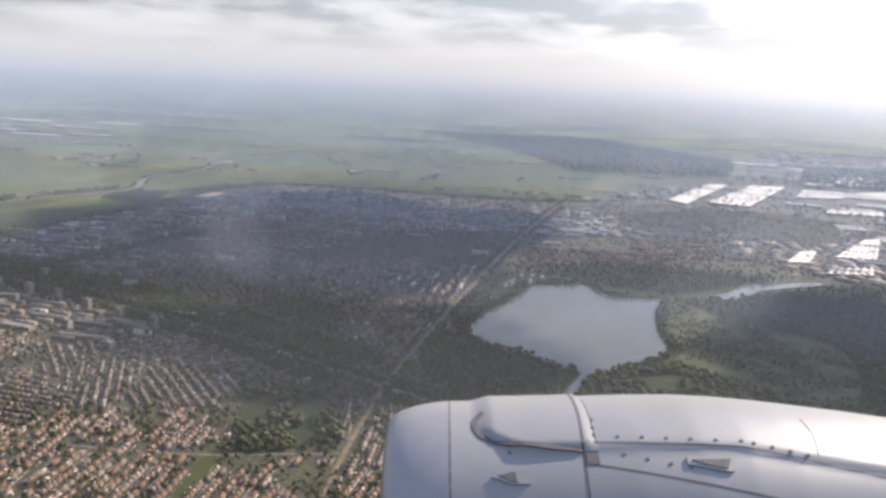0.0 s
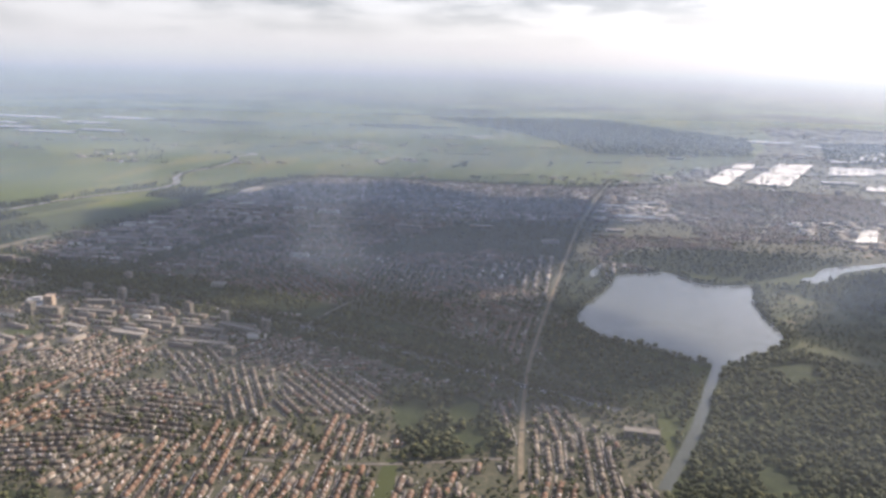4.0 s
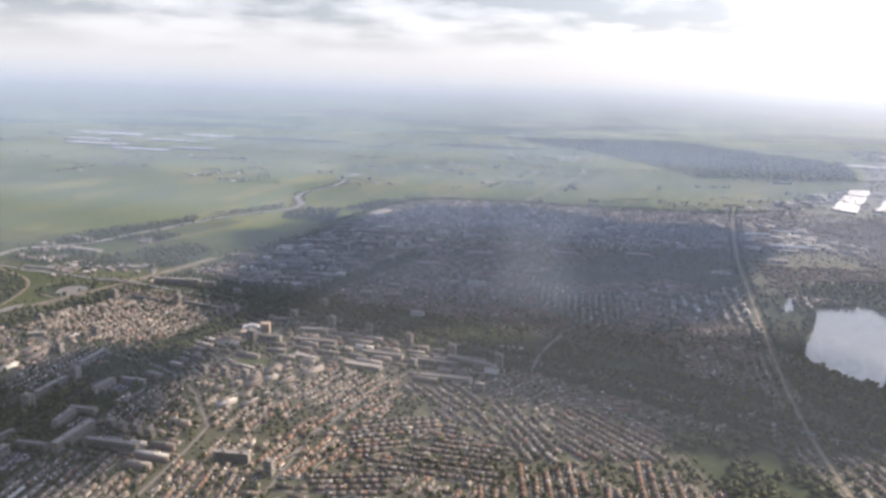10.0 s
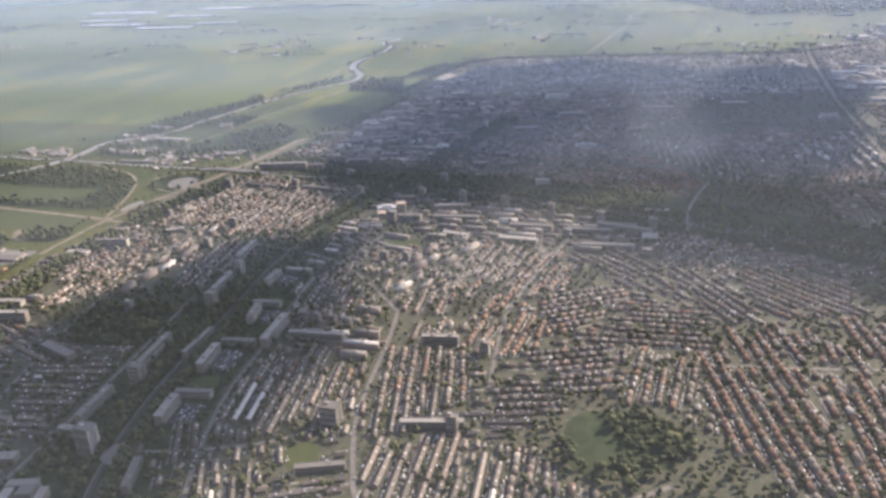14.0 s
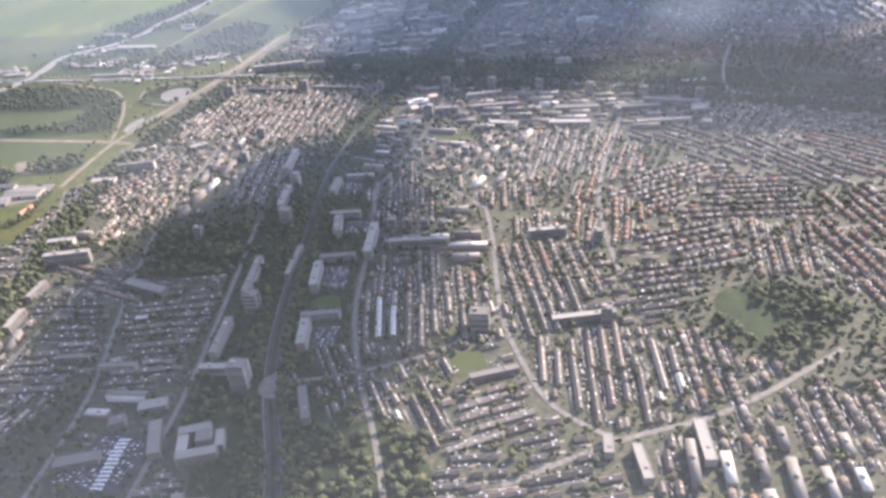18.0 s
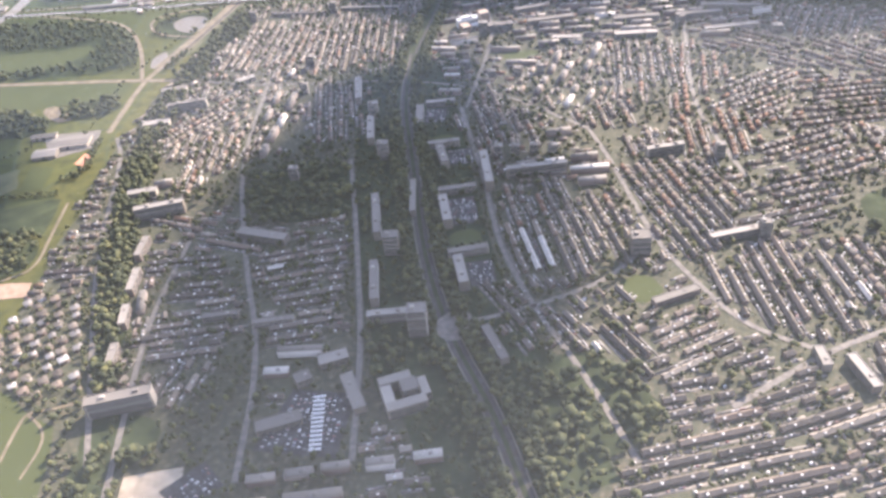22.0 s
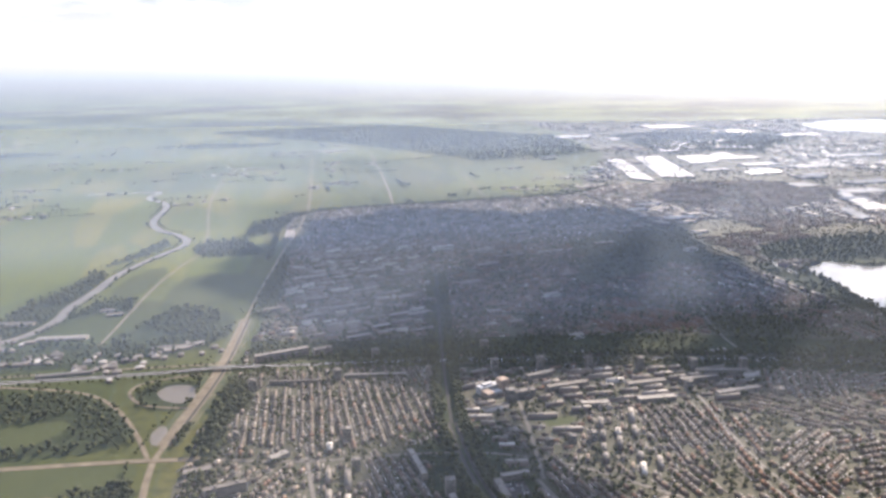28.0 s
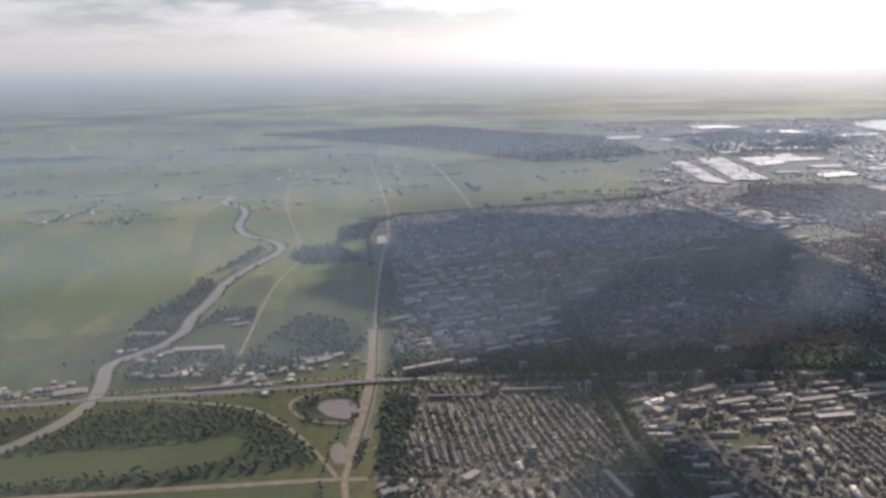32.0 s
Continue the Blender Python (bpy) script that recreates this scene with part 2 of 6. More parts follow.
M["roof_grey_one"] = surface("grey_roof_tiles_single", worn((0.0, (0.072, 0.062, 0.052)), (0.3, (0.105, 0.091, 0.076)), (0.6, (0.145, 0.125, 0.104)), (0.78, (0.138, 0.106, 0.084)), (0.94, (0.21, 0.18, 0.145)), (0.99, (0.4, 0.37, 0.33)), rand=by_object), 0.85, spec=0.1)
M["roof_orange_one"] = surface("orange_roof_tiles_single", worn((0.0, (0.13, 0.084, 0.06)), (0.5, (0.18, 0.11, 0.072)), (1.0, (0.2, 0.145, 0.105)), rand=by_object), 0.85, spec=0.1)
M["roof_pale"] = surface("pale_roof_tiles", worn((0.0, (0.13, 0.12, 0.107)), (0.4, (0.165, 0.153, 0.138)), (0.8, (0.225, 0.212, 0.194)), (1.0, (0.34, 0.325, 0.3))), 0.55, spec=0.4)
M["brick"] = surface("house_brick", worn((0.0, (0.1, 0.075, 0.062)), (0.5, (0.16, 0.125, 0.105)), (0.85, (0.23, 0.195, 0.165)), (0.96, (0.48, 0.455, 0.42)), grain=1.5), 0.85)
M["concrete"] = surface("flat_concrete", worn((0.0, (0.15, 0.132, 0.11)), (0.5, (0.21, 0.188, 0.158)), (0.9, (0.32, 0.29, 0.25)), grain=0.8, rand=by_object), 0.8)
M["roof_felt"] = surface("flat_roof_felt", worn((0.0, (0.105, 0.093, 0.08)), (0.5, (0.15, 0.134, 0.114)), (0.9, (0.215, 0.195, 0.168)), grain=0.7, rand=by_object), 0.75, spec=0.3)
M["roof_felt_mixed"] = surface("mixed_small_roofs", worn((0.0, (0.12, 0.108, 0.094)), (0.5, (0.21, 0.19, 0.165)), (0.8, (0.42, 0.4, 0.37)), (0.97, (0.62, 0.6, 0.57)), grain=0.7), 0.6)
M["flat_mixed"] = surface("mixed_flat_roofs", worn((0.0, (0.09, 0.08, 0.069)), (0.45, (0.14, 0.125, 0.107)), (0.8, (0.2, 0.18, 0.155)), (0.97, (0.36, 0.34, 0.305)), grain=0.7), 0.75)
M["east_roof"] = surface("mixed_industrial_roofs", worn((0.0, (0.1, 0.095, 0.09)), (0.5, (0.16, 0.15, 0.138)), (0.8, (0.27, 0.258, 0.24)), (0.96, (0.45, 0.44, 0.42)), grain=0.4), 0.6, spec=0.3)
M["white_roof"] = surface("white_sheet_roof", worn((0.0, (0.34, 0.335, 0.32)), (1.0, (0.5, 0.49, 0.475)), grain=0.4), 0.6, spec=0.3)
M["glass"] = surface("window_glass", lambda n, p: n.ramp(n.noise(0.6, p, 2.0), (0.3, (0.025, 0.03, 0.035)), (0.7, (0.07, 0.08, 0.085))), 0.15, spec=0.5)
M["clay"] = surface("clay_court", lambda n, p: n.ramp(n.noise(0.3, p), (0.3, (0.36, 0.16, 0.09)), (0.7, (0.46, 0.22, 0.13))), 0.9)
M["plough"] = surface("ploughed_soil", lambda n, p: n.ramp(n.noise(0.2, p, 6.0), (0.3, (0.17, 0.115, 0.075)), (0.7, (0.28, 0.2, 0.14))), 0.95)
M["car"] = surface("car_paint", lambda n, p: n.ramp(island(n), (0.0, (0.03, 0.03, 0.032)), (0.35, (0.16, 0.155, 0.15)), (0.7, (0.4, 0.39, 0.375)), (0.93, (0.14, 0.05, 0.04)), (1.0, (0.06, 0.07, 0.11))), 0.45, spec=0.4)
M["paint"] = surface("road_paint", lambda n, p: n.ramp(n.noise(1.0, p), (0.3, (0.5, 0.5, 0.48)), (0.6, (0.75, 0.75, 0.73))), 0.7)


def water(n, p):
    ripples = n.noise(0.25, p, 6.0, 0.6)
    return n.mix(n.noise(0.008, p), (0.055, 0.062, 0.058), (0.08, 0.085, 0.078)), (ripples, 0.35, 0.25)


def muddy(n, p):
    ripples = n.noise(0.3, p, 6.0, 0.6)
    return n.mix(n.noise(0.02, p), (0.1, 0.088, 0.072), (0.15, 0.132, 0.105)), (ripples, 0.4, 0.25)


M["muddy_water"] = surface("muddy_water", muddy, 0.35, spec=0.14)
M["water"] = surface("lake_water", water, 0.16, spec=0.34)

# ---- meshes ----


def mesh_from(name, verts, faces, material):
    data = bpy.data.meshes.new(name)
    data.from_pydata([tuple(v) for v in verts], [], [tuple(f) for f in faces])
    data.materials.append(material)
    data.validate()
    return data


def bulk(name, verts, tris, material, smooth=False):
    """A large triangle mesh from arrays."""
    verts, tris = np.asarray(verts, np.float32), np.asarray(tris, np.int32)
    data = bpy.data.meshes.new(name)
    data.vertices.add(len(verts))
    data.vertices.foreach_set("co", verts.ravel())
    data.loops.add(len(tris) * 3)
    data.loops.foreach_set("vertex_index", tris.ravel())
    data.polygons.add(len(tris))
    data.polygons.foreach_set("loop_start", np.arange(0, len(tris) * 3, 3, dtype=np.int32))
    if smooth:
        data.polygons.foreach_set("use_smooth", np.ones(len(tris), bool))
    data.materials.append(material)
    data.update(calc_edges=True)
    return data


def part(name, data, parent, label=""):
    ob = new(name, data)
    ob.parent = parent
    return tagged(ob, label)


def smooth_line(points, closed=False, rounds=3):
    """Corner cutting: the line of these points, rounded."""
    pts = [Vector((p[0], p[1])) for p in points]
    for _ in range(rounds):
        out = [] if closed else [pts[0]]
        for a, b in zip(pts, pts[1:] + (pts[:1] if closed else [])):
            out += [a * 0.75 + b * 0.25, a * 0.25 + b * 0.75]
        pts = out if closed else out + [pts[-1]]
    return pts


def roughened(points, amount, scale):
    """The outline with the small bays and points of a real shore or edge."""
    out = []
    for a, b in zip(points, points[1:] + points[:1]):
        steps = max(1, int((b - a).length / scale))
        for k in range(steps):
            p = a.lerp(b, k / steps)
            q = noise.noise_vector((p.x / scale / 3, p.y / scale / 3, 0)) * amount
            out.append(Vector((p.x + q.x, p.y + q.y)))
    return out


def sheet(name, outline, material, z, label, category, rough=0.0, rounds=0, kind="structure"):
    pts = smooth_line(outline, True, rounds) if rounds else [Vector(p) for p in outline]
    if rough:
        pts = roughened(pts, rough, rough * 2.5)
    ob = new(name, mesh_from(name, [(p[0], p[1], z) for p in pts], [range(len(pts))], material))
    return tagged(ob, label, category, kind=kind)


def ribbon_geometry(line, width, z, lift=None):
    pts, verts, faces = smooth_line(line), [], []
    for k, p in enumerate(pts):
        d = (pts[min(k + 1, len(pts) - 1)] - pts[max(k - 1, 0)]).normalized()
        s = Vector((-d.y, d.x)) * width / 2
        h = z + (lift(p) if lift else 0.0)
        verts += [(p.x + s.x, p.y + s.y, h), (p.x - s.x, p.y - s.y, h)]
        if k:
            faces.append((2 * k - 2, 2 * k - 1, 2 * k + 1, 2 * k))
    return verts, faces


def ribbon(name, line, width, material, z, label, category, kind="structure", lift=None):
    return tagged(new(name, mesh_from(name, *ribbon_geometry(line, width, z, lift), material)), label, category, kind=kind)


def inside(poly, x, y):
    """Which of the points lie in the polygon."""
    x, y = np.asarray(x, float), np.asarray(y, float)
    hit = np.zeros(x.shape, bool)
    for (x0, y0), (x1, y1) in zip(poly, list(poly[1:]) + [poly[0]]):
        cross = (y0 > y) != (y1 > y)
        hit ^= cross & (x < (x1 - x0) * (y - y0) / ((y1 - y0) or 1e-9) + x0)
    return hit


def off_line(line, x, y):
    """The distance of each point from a line."""
    x, y, best = np.asarray(x, float), np.asarray(y, float), np.full(np.shape(x), 1e9)
    for (x0, y0), (x1, y1) in zip(line, line[1:]):
        dx, dy = x1 - x0, y1 - y0
        k = np.clip(((x - x0) * dx + (y - y0) * dy) / (dx * dx + dy * dy + 1e-9), 0, 1)
        best = np.minimum(best, np.hypot(x - x0 - k * dx, y - y0 - k * dy))
    return best


# ---- plan ----
LAKE = [(-176, 832), (-163, 909), (-138, 990), (-128, 1075), (-84, 1090), (-58, 1112), (-31, 1072), (-20, 1052), (36, 1056), (55, 1074), (40, 970), (43, 912), (56, 860), (45, 814), (4, 766), (-16, 742), (-28, 738), (-66, 752), (-91, 775), (-130, 781)]
CHANNEL = [(-26, 748), (-32, 715), (-38, 690), (-53, 615), (-66, 561), (-90, 480)]
POND = [(-171, 1030), (-158, 1111), (-146, 1130), (-154, 1049)]
BAY = [(119, 1117), (150, 1145), (171, 1206), (234, 1238), (290, 1275), (300, 1262), (245, 1218), (190, 1178), (168, 1121), (135, 1098)]
RIVER = [(-1500, 2330), (-1340, 2330), (-1287, 2324), (-1329, 2213), (-1258, 2126), (-1246, 2004), (-1262, 1856), (-1237, 1737), (-1165, 1640), (-1157, 1561), (-1194, 1489), (-1223, 1424), (-1254, 1340), (-1267, 1241), (-1289, 1159), (-1287, 1106), (-1307, 1048), (-1341, 1015), (-1370, 985), (-1361, 932), (-1359, 878), (-1385, 810), (-1460, 740)]
FORK_POND = [(-1122, 790), (-1118, 822), (-1083, 816), (-1080, 777), (-1096, 763)]
ROAD_POND = [(-1117, 703), (-1103, 724), (-1099, 680), (-1111, 676)]
MOTORWAY = [(-1700, 905), (-1350, 878), (-1165, 863), (-1032, 852), (-899, 836), (-800, 815), (-641, 778), (-487, 740), (-345, 690), (-225, 640), (-120, 600)]
WEST_ROAD = [(-1106, 540), (-1108, 640), (-1100, 673), (-1066, 812), (-1052, 898), (-1034, 1040), (-1020, 1147), (-998, 1291), (-968, 1487), (-935, 1631), (-915, 1800), (-898, 1903)]
BOULEVARD = [(-765, 140), (-779, 197), (-803, 258), (-820, 340), (-830, 454), (-842, 554), (-835, 655), (-809, 807), (-772, 994), (-730, 1200)]
LAKE_ROAD = [(-170, 400), (-188, 470), (-206, 656), (-208, 783), (-206, 992), (-202, 1400), (-172, 1886), (-150, 2100)]
RAILWAY = [(-1480, 690), (-1227, 662), (-1119, 650), (-1065, 639)]
STREETS = [
    [(-805, 263), (-782, 266), (-752, 274), (-710, 291), (-687, 311), (-670, 332)],
    [(-791, 534), (-774, 406), (-769, 337), (-752, 274), (-729, 218), (-712, 160)],
    [(-690, 480), (-681, 433), (-670, 332), (-654, 286), (-637, 246), (-600, 222)],
    [(-880, 461), (-868, 380), (-856, 282), (-852, 239), (-850, 170)],
    [(-1095, 530), (-1076, 489), (-1050, 359), (-1011, 245), (-985, 170)],
    [(-985, 366), (-988, 300), (-986, 262), (-977, 200), (-970, 150)],
    [(-567, 690), (-578, 624), (-601, 512), (-597, 438), (-590, 380)],
    [(-660, 190), (-598, 226), (-544, 243), (-470, 300)],
    [(-975, 620), (-972, 474), (-940, 340), (-911, 247), (-907, 161)],
    [(-760, 770), (-755, 691), (-772, 600), (-786, 533)],
    [(-353, 450), (-287, 462), (-194, 499)],
]
STREETS += [
    [(-500, 430), (-353, 450)],
    [(-455, 700), (-455, 767), (-440, 840), (-420, 900)],
    [(-1065, 640), (-980, 610), (-842, 600), (-760, 560), (-690, 480)],
    [(95, 1337), (205, 1736), (340, 2080)],
    [(-206, 1320), (95, 1337), (311, 1430), (489, 1798), (560, 2100)],
    [(-730, 1200), (-500, 1190), (-204, 1230)],
    [(-960, 1010), (-730, 1010), (-450, 930), (-206, 860)],
]
TOWN = [(-1072, 100), (-1088, 500), (-1078, 640), (-1045, 840), (-1012, 1000), (-1000, 1150), (-978, 1380), (-950, 1850), (-700, 1890), (-175, 1930), (0, 2060), (450, 2010), (620, 1700), (520, 1350), (270, 1245), (100, 1140), (-60, 1115), (-190, 1000), (-180, 800), (-100, 700), (-80, 500), (-60, 380), (-150, 100)]

# Woods and parks, each with its ground.
WOODS = {
    "fork_wood": [(-1560, 848), (-1284, 842), (-1213, 828), (-1159, 782), (-1120, 676), (-1233, 678), (-1560, 688)],
    "road_wood": [(-1174, 604), (-1122, 613), (-1110, 583), (-1159, 570)],
    "west_wood": [(-1260, 600), (-1203, 595), (-1166, 563), (-1188, 540), (-1260, 560)],
    "field_wood": [(-1190, 385), (-1103, 392), (-1093, 346), (-1121, 335), (-1190, 330)],
    "path_wood": [(-1006, 110), (-990, 165), (-1003, 213), (-958, 206), (-953, 180), (-978, 168), (-960, 110)],
    "green_strip": [(-1004, 225), (-1010, 250), (-1022, 275), (-1034, 315), (-1042, 364), (-1052, 410), (-1066, 495), (-1044, 490), (-1034, 412), (-1024, 363), (-1013, 324), (-1004, 290), (-999, 255), (-994, 228)],
    "town_park": [(-962, 448), (-878, 465), (-864, 380), (-940, 376)],
    "boulevard_park": [(-851, 257), (-813, 242), (-800, 191), (-836, 200)],
    "lawn_park": [(-790, 205), (-740, 240), (-705, 225), (-690, 175), (-780, 150)],
    "east_park": [(-532, 368), (-475, 370), (-450, 335), (-495, 292), (-537, 306)],
    "hill_park": [(-325, 590), (-240, 612), (-196, 509), (-266, 478)],
    "lake_shore_park": [(-205, 830), (-135, 770), (-60, 735), (-45, 690), (-72, 600), (-112, 610), (-185, 690), (-202, 750)],
    "lake_west_shore": [(-203, 1130), (-150, 1120), (-140, 1000), (-176, 850), (-203, 860)],
    "lake_north_shore": [(-150, 1140), (-60, 1120), (60, 1082), (130, 1150), (240, 1260), (100, 1290), (-100, 1240)],
    "east_wood": [(60, 1060), (120, 1090), (300, 1240), (560, 1350), (760, 1300), (800, 750), (450, 330), (330, 250), (160, 420), (230, 760), (260, 930), (140, 1000)],
    "channel_wood": [(-55, 690), (-10, 740), (60, 800), (170, 720), (200, 450), (330, 250), (-60, 230), (-95, 470)],
    "river_wood": [(-1204, 985), (-1168, 1057), (-1128, 1132), (-1040, 1070), (-1053, 979), (-1082, 932), (-1149, 912), (-1189, 935)],
    "west_bank_wood": [(-1438, 989), (-1380, 1000), (-1320, 1050), (-1300, 1119), (-1280, 1212), (-1262, 1353), (-1297, 1391), (-1307, 1285), (-1353, 1195), (-1361, 1143), (-1364, 1035)],
    "bend_wood": [(-1297, 1391), (-1240, 1453), (-1185, 1566), (-1207, 1620), (-1254, 1477)],
    "farm_wood": [(-1272, 1084), (-1268, 1134), (-1246, 1198), (-1190, 1182), (-1201, 1099), (-1235, 1130)],
    "settlement_wood": [(-1288, 905), (-1335, 905), (-1345, 978), (-1299, 1003), (-1210, 985), (-1153, 930), (-1152, 905), (-1210, 900)],
    "upper_wood": [(-1145, 1507), (-1131, 1570), (-980, 1616), (-925, 1843), (-1031, 1760), (-1050, 1600), (-1000, 1430), (-1117, 1436)],
    "junction_wood": [(-1030, 892), (-937, 852), (-922, 902), (-988, 933), (-1025, 943)],
    "estate_wood": [(-1000, 1010), (-960, 1400), (-985, 1400), (-1030, 1050)],
    "island_wood": [(-1138, 768), (-1144, 822), (-1094, 832), (-1072, 815), (-1078, 755), (-1108, 750)],
    "road_side_wood": [(-1074, 640), (-1064, 738), (-1050, 806), (-1034, 822), (-1022, 757), (-1044, 712), (-1048, 645)],
    "far_forest": [(-1300, 4600), (-279, 4900), (430, 3696), (327, 2900), (-218, 2760), (-585, 3594)],
    "far_copse_west": [(-2600, 3500), (-2100, 3450), (-1850, 3600), (-2300, 3700)],
    "far_copse_middle": [(-1500, 3700), (-1050, 3600), (-900, 3750), (-1300, 3850)],
    "far_forest_east": [(560, 2880), (700, 3600), (1250, 3900), (1500, 3200), (900, 2700)],
    "corridor_wood": [(-1030, 872), (-930, 858), (-800, 836), (-487, 765), (-220, 668), (-230, 720), (-480, 830), (-810, 900), (-1020, 930)],
    "corridor_wood_south": [(-880, 822), (-800, 800), (-641, 766), (-487, 728), (-345, 678), (-240, 632), (-240, 612), (-345, 655), (-490, 712), (-640, 758), (-800, 792)],
}
LAWNS = {
    "lawn_court": [(-817, 488), (-796, 490), (-795, 467), (-814, 468)],
    "lawn_flats": [(-802, 353), (-781, 357), (-778, 335), (-799, 337)],
    "lawn_square": [(-703, 290), (-682, 299), (-672, 277), (-693, 269)],
    "lawn_hill": [(-266, 564), (-237, 594), (-232, 558), (-249, 540)],
    "lawn_ditch": [(-275, 400), (-287, 472), (-273, 474), (-262, 400)],
    "meadow_clearing": [(-1480, 768), (-1255, 756), (-1188, 754), (-1208, 712), (-1237, 698), (-1480, 705)],
    "meadow_strip": [(-1300, 668), (-1119, 646), (-1116, 614), (-1207, 602), (-1300, 610)],
    "pitch": [(-1150, 452), (-1156, 491), (-1134, 486), (-1130, 453)],
    "second_pitch": [(-1153, 436), (-1118, 452), (-1114, 437), (-1149, 425)],
    "golf_lawn": [(-1162, 1181), (-1130, 1329), (-1015, 1283), (-1023, 1192), (-1096, 1130), (-1133, 1122)],
    "river_meadow": [(-1250, 1205), (-1219, 1355), (-1163, 1392), (-1192, 1195)],
    "fork_verge": [(-1165, 845), (-1138, 842), (-1152, 800), (-1136, 740), (-1118, 690), (-1146, 765)],
    "park_lawn": [(-1090, 240), (-1061, 234), (-1036, 214), (-1010, 200), (-1004, 110), (-1095, 110)],
    "hospital_lawn": [(-750, 640), (-715, 642), (-715, 625), (-750, 622)],
}
CAR_PARKS = [
    [(-902, 180), (-887, 220), (-852, 214), (-858, 172)],
    [(-799, 362), (-781, 363), (-783, 396), (-803, 394)],
    [(-788, 296), (-772, 298), (-774, 322), (-791, 320)],
    [(-822, 510), (-803, 512), (-803, 535), (-822, 534)],
    [(-800, 440), (-782, 442), (-784, 464), (-803, 462)],
    [(-944, 158), (-925, 175), (-912, 160), (-930, 146)],
]
FAR_LAKE = [(1866, 3460), (2102, 4100), (2600, 4250), (3000, 4000), (2500, 3400), (2047, 3329)]
BUILDING_SITE = [(-965, 168), (-935, 172), (-930, 135), (-962, 130)]
MARKET_YARD = [(-880, 175), (-876, 212), (-862, 212), (-864, 175)]
EAST_LAND = [(-160, 1930), (-60, 2150), (330, 2860), (560, 3900), (640, 4850), (4600, 4850), (4600, 1500), (900, 1350), (620, 1700), (450, 2010), (0, 2060)]
# What is in the town, by the nearest of these places: x, y, the rows' angle, the kind of building.
DISTRICTS = [
    (-752, 497, 99, 'T'), (-742, 366, 99, 'T'), (-723, 439, 3, 'F'), (-634, 374, 103, 'T'), (-621, 570, 82, 'T'), (-644, 480, 94, 'T'),
    (-559, 525, 30, 'T'), (-493, 493, 3, 'T'), (-519, 418, 21, 'T'), (-578, 374, 14, 'T'), (-523, 335, 90, 'G'), (-726, 257, 116, 'T'),
    (-669, 239, 25, 'T'), (-611, 262, 93, 'T'), (-561, 268, 94, 'T'), (-662, 198, 10, 'T'), (-621, 207, 17, 'T'), (-571, 224, 90, 'F'),
    (-912, 513, 97, 'T'), (-896, 337, 10, 'T'), (-888, 270, 9, 'T'), (-961, 331, 3, 'T'), (-949, 269, 7, 'T'), (-999, 294, 101, 'F'),
]
DISTRICTS += [
    (-1000, 487, 92, 'T'), (-1056, 373, 3, 'T'), (-1039, 266, 39, 'V'), (-997, 730, 87, 'T'), (-889, 722, 90, 'T'), (-1058, 468, 12, 'F'),
    (-896, 425, 2, 'G'), (-943, 436, 9, 'G'), (-925, 215, 13, 'G'), (-990, 193, 12, 'G'), (-756, 203, 16, 'G'), (-867, 159, 5, 'F'),
    (-853, 432, 102, 'G'), (-796, 359, 172, 'G'), (-838, 308, 104, 'G'), (-1070, 418, 0, 'T'), (-743, 720, 11, 'F'), (-674, 703, 0, 'F'),
    (-544, 672, 2, 'F'), (-756, 609, 169, 'F'), (-700, 574, 69, 'F'), (-407, 431, 103, 'O'), (-355, 429, 95, 'O'), (-322, 438, 98, 'O'),
]
DISTRICTS += [
    (-492, 424, 84, 'T'), (-618, 526, 80, 'O'), (-582, 564, 77, 'O'), (-611, 457, 85, 'O'), (-437, 566, 123, 'T'), (-390, 580, 137, 'T'),
    (-445, 635, 61, 'T'), (-372, 656, 17, 'T'), (-520, 597, 136, 'T'), (-252, 437, 95, 'O'), (-219, 457, 88, 'O'), (-257, 568, 20, 'G'),
    (-190, 513, 98, 'T'), (-261, 667, 51, 'T'), (-509, 918, 131, 'O'), (-426, 967, 96, 'T'), (-597, 955, 168, 'T'), (-315, 914, 14, 'T'),
    (-356, 802, 1, 'G'), (-283, 831, 157, 'T'), (-233, 768, 91, 'T'), (-259, 1008, 93, 'F'), (-556, 1232, 171, 'T'), (-496, 1529, 0, 'V'),
]
DISTRICTS += [
    (-330, 1637, 179, 'V'), (-750, 1581, 172, 'V'), (-277, 1253, 4, 'G'), (-408, 1179, 14, 'G'), (-839, 1267, 13, 'F'), (-877, 1067, 14, 'F'),
    (-358, 1079, 169, 'T'), (-730, 1145, 13, 'T'), (-651, 1428, 13, 'T'), (-123, 1684, 136, 'I'), (-60, 1449, 13, 'G'), (-47, 1266, 157, 'T'),
    (70, 1727, 143, 'T'), (-112, 1921, 159, 'V'), (-77, 1533, 178, 'I'), (96, 1436, 174, 'T'), (242, 1753, 170, 'T'), (303, 1475, 24, 'I'),
    (149, 1273, 13, 'G'), (225, 1017, 21, 'G'), (95, 900, 21, 'S'), (114, 779, 18, 'S'), (-172, 637, 18, 'G'), (-127, 615, 167, 'G'),
]
DISTRICTS += [
    (-68, 724, 177, 'G'), (-195, 551, 106, 'T'), (-897, 480, 43, 'G'), (-958, 520, 84, 'F'), (-1025, 536, 56, 'T'), (-967, 233, 79, 'T'),
    (-884, 238, 0, 'F'), (-955, 368, 159, 'T'),
]


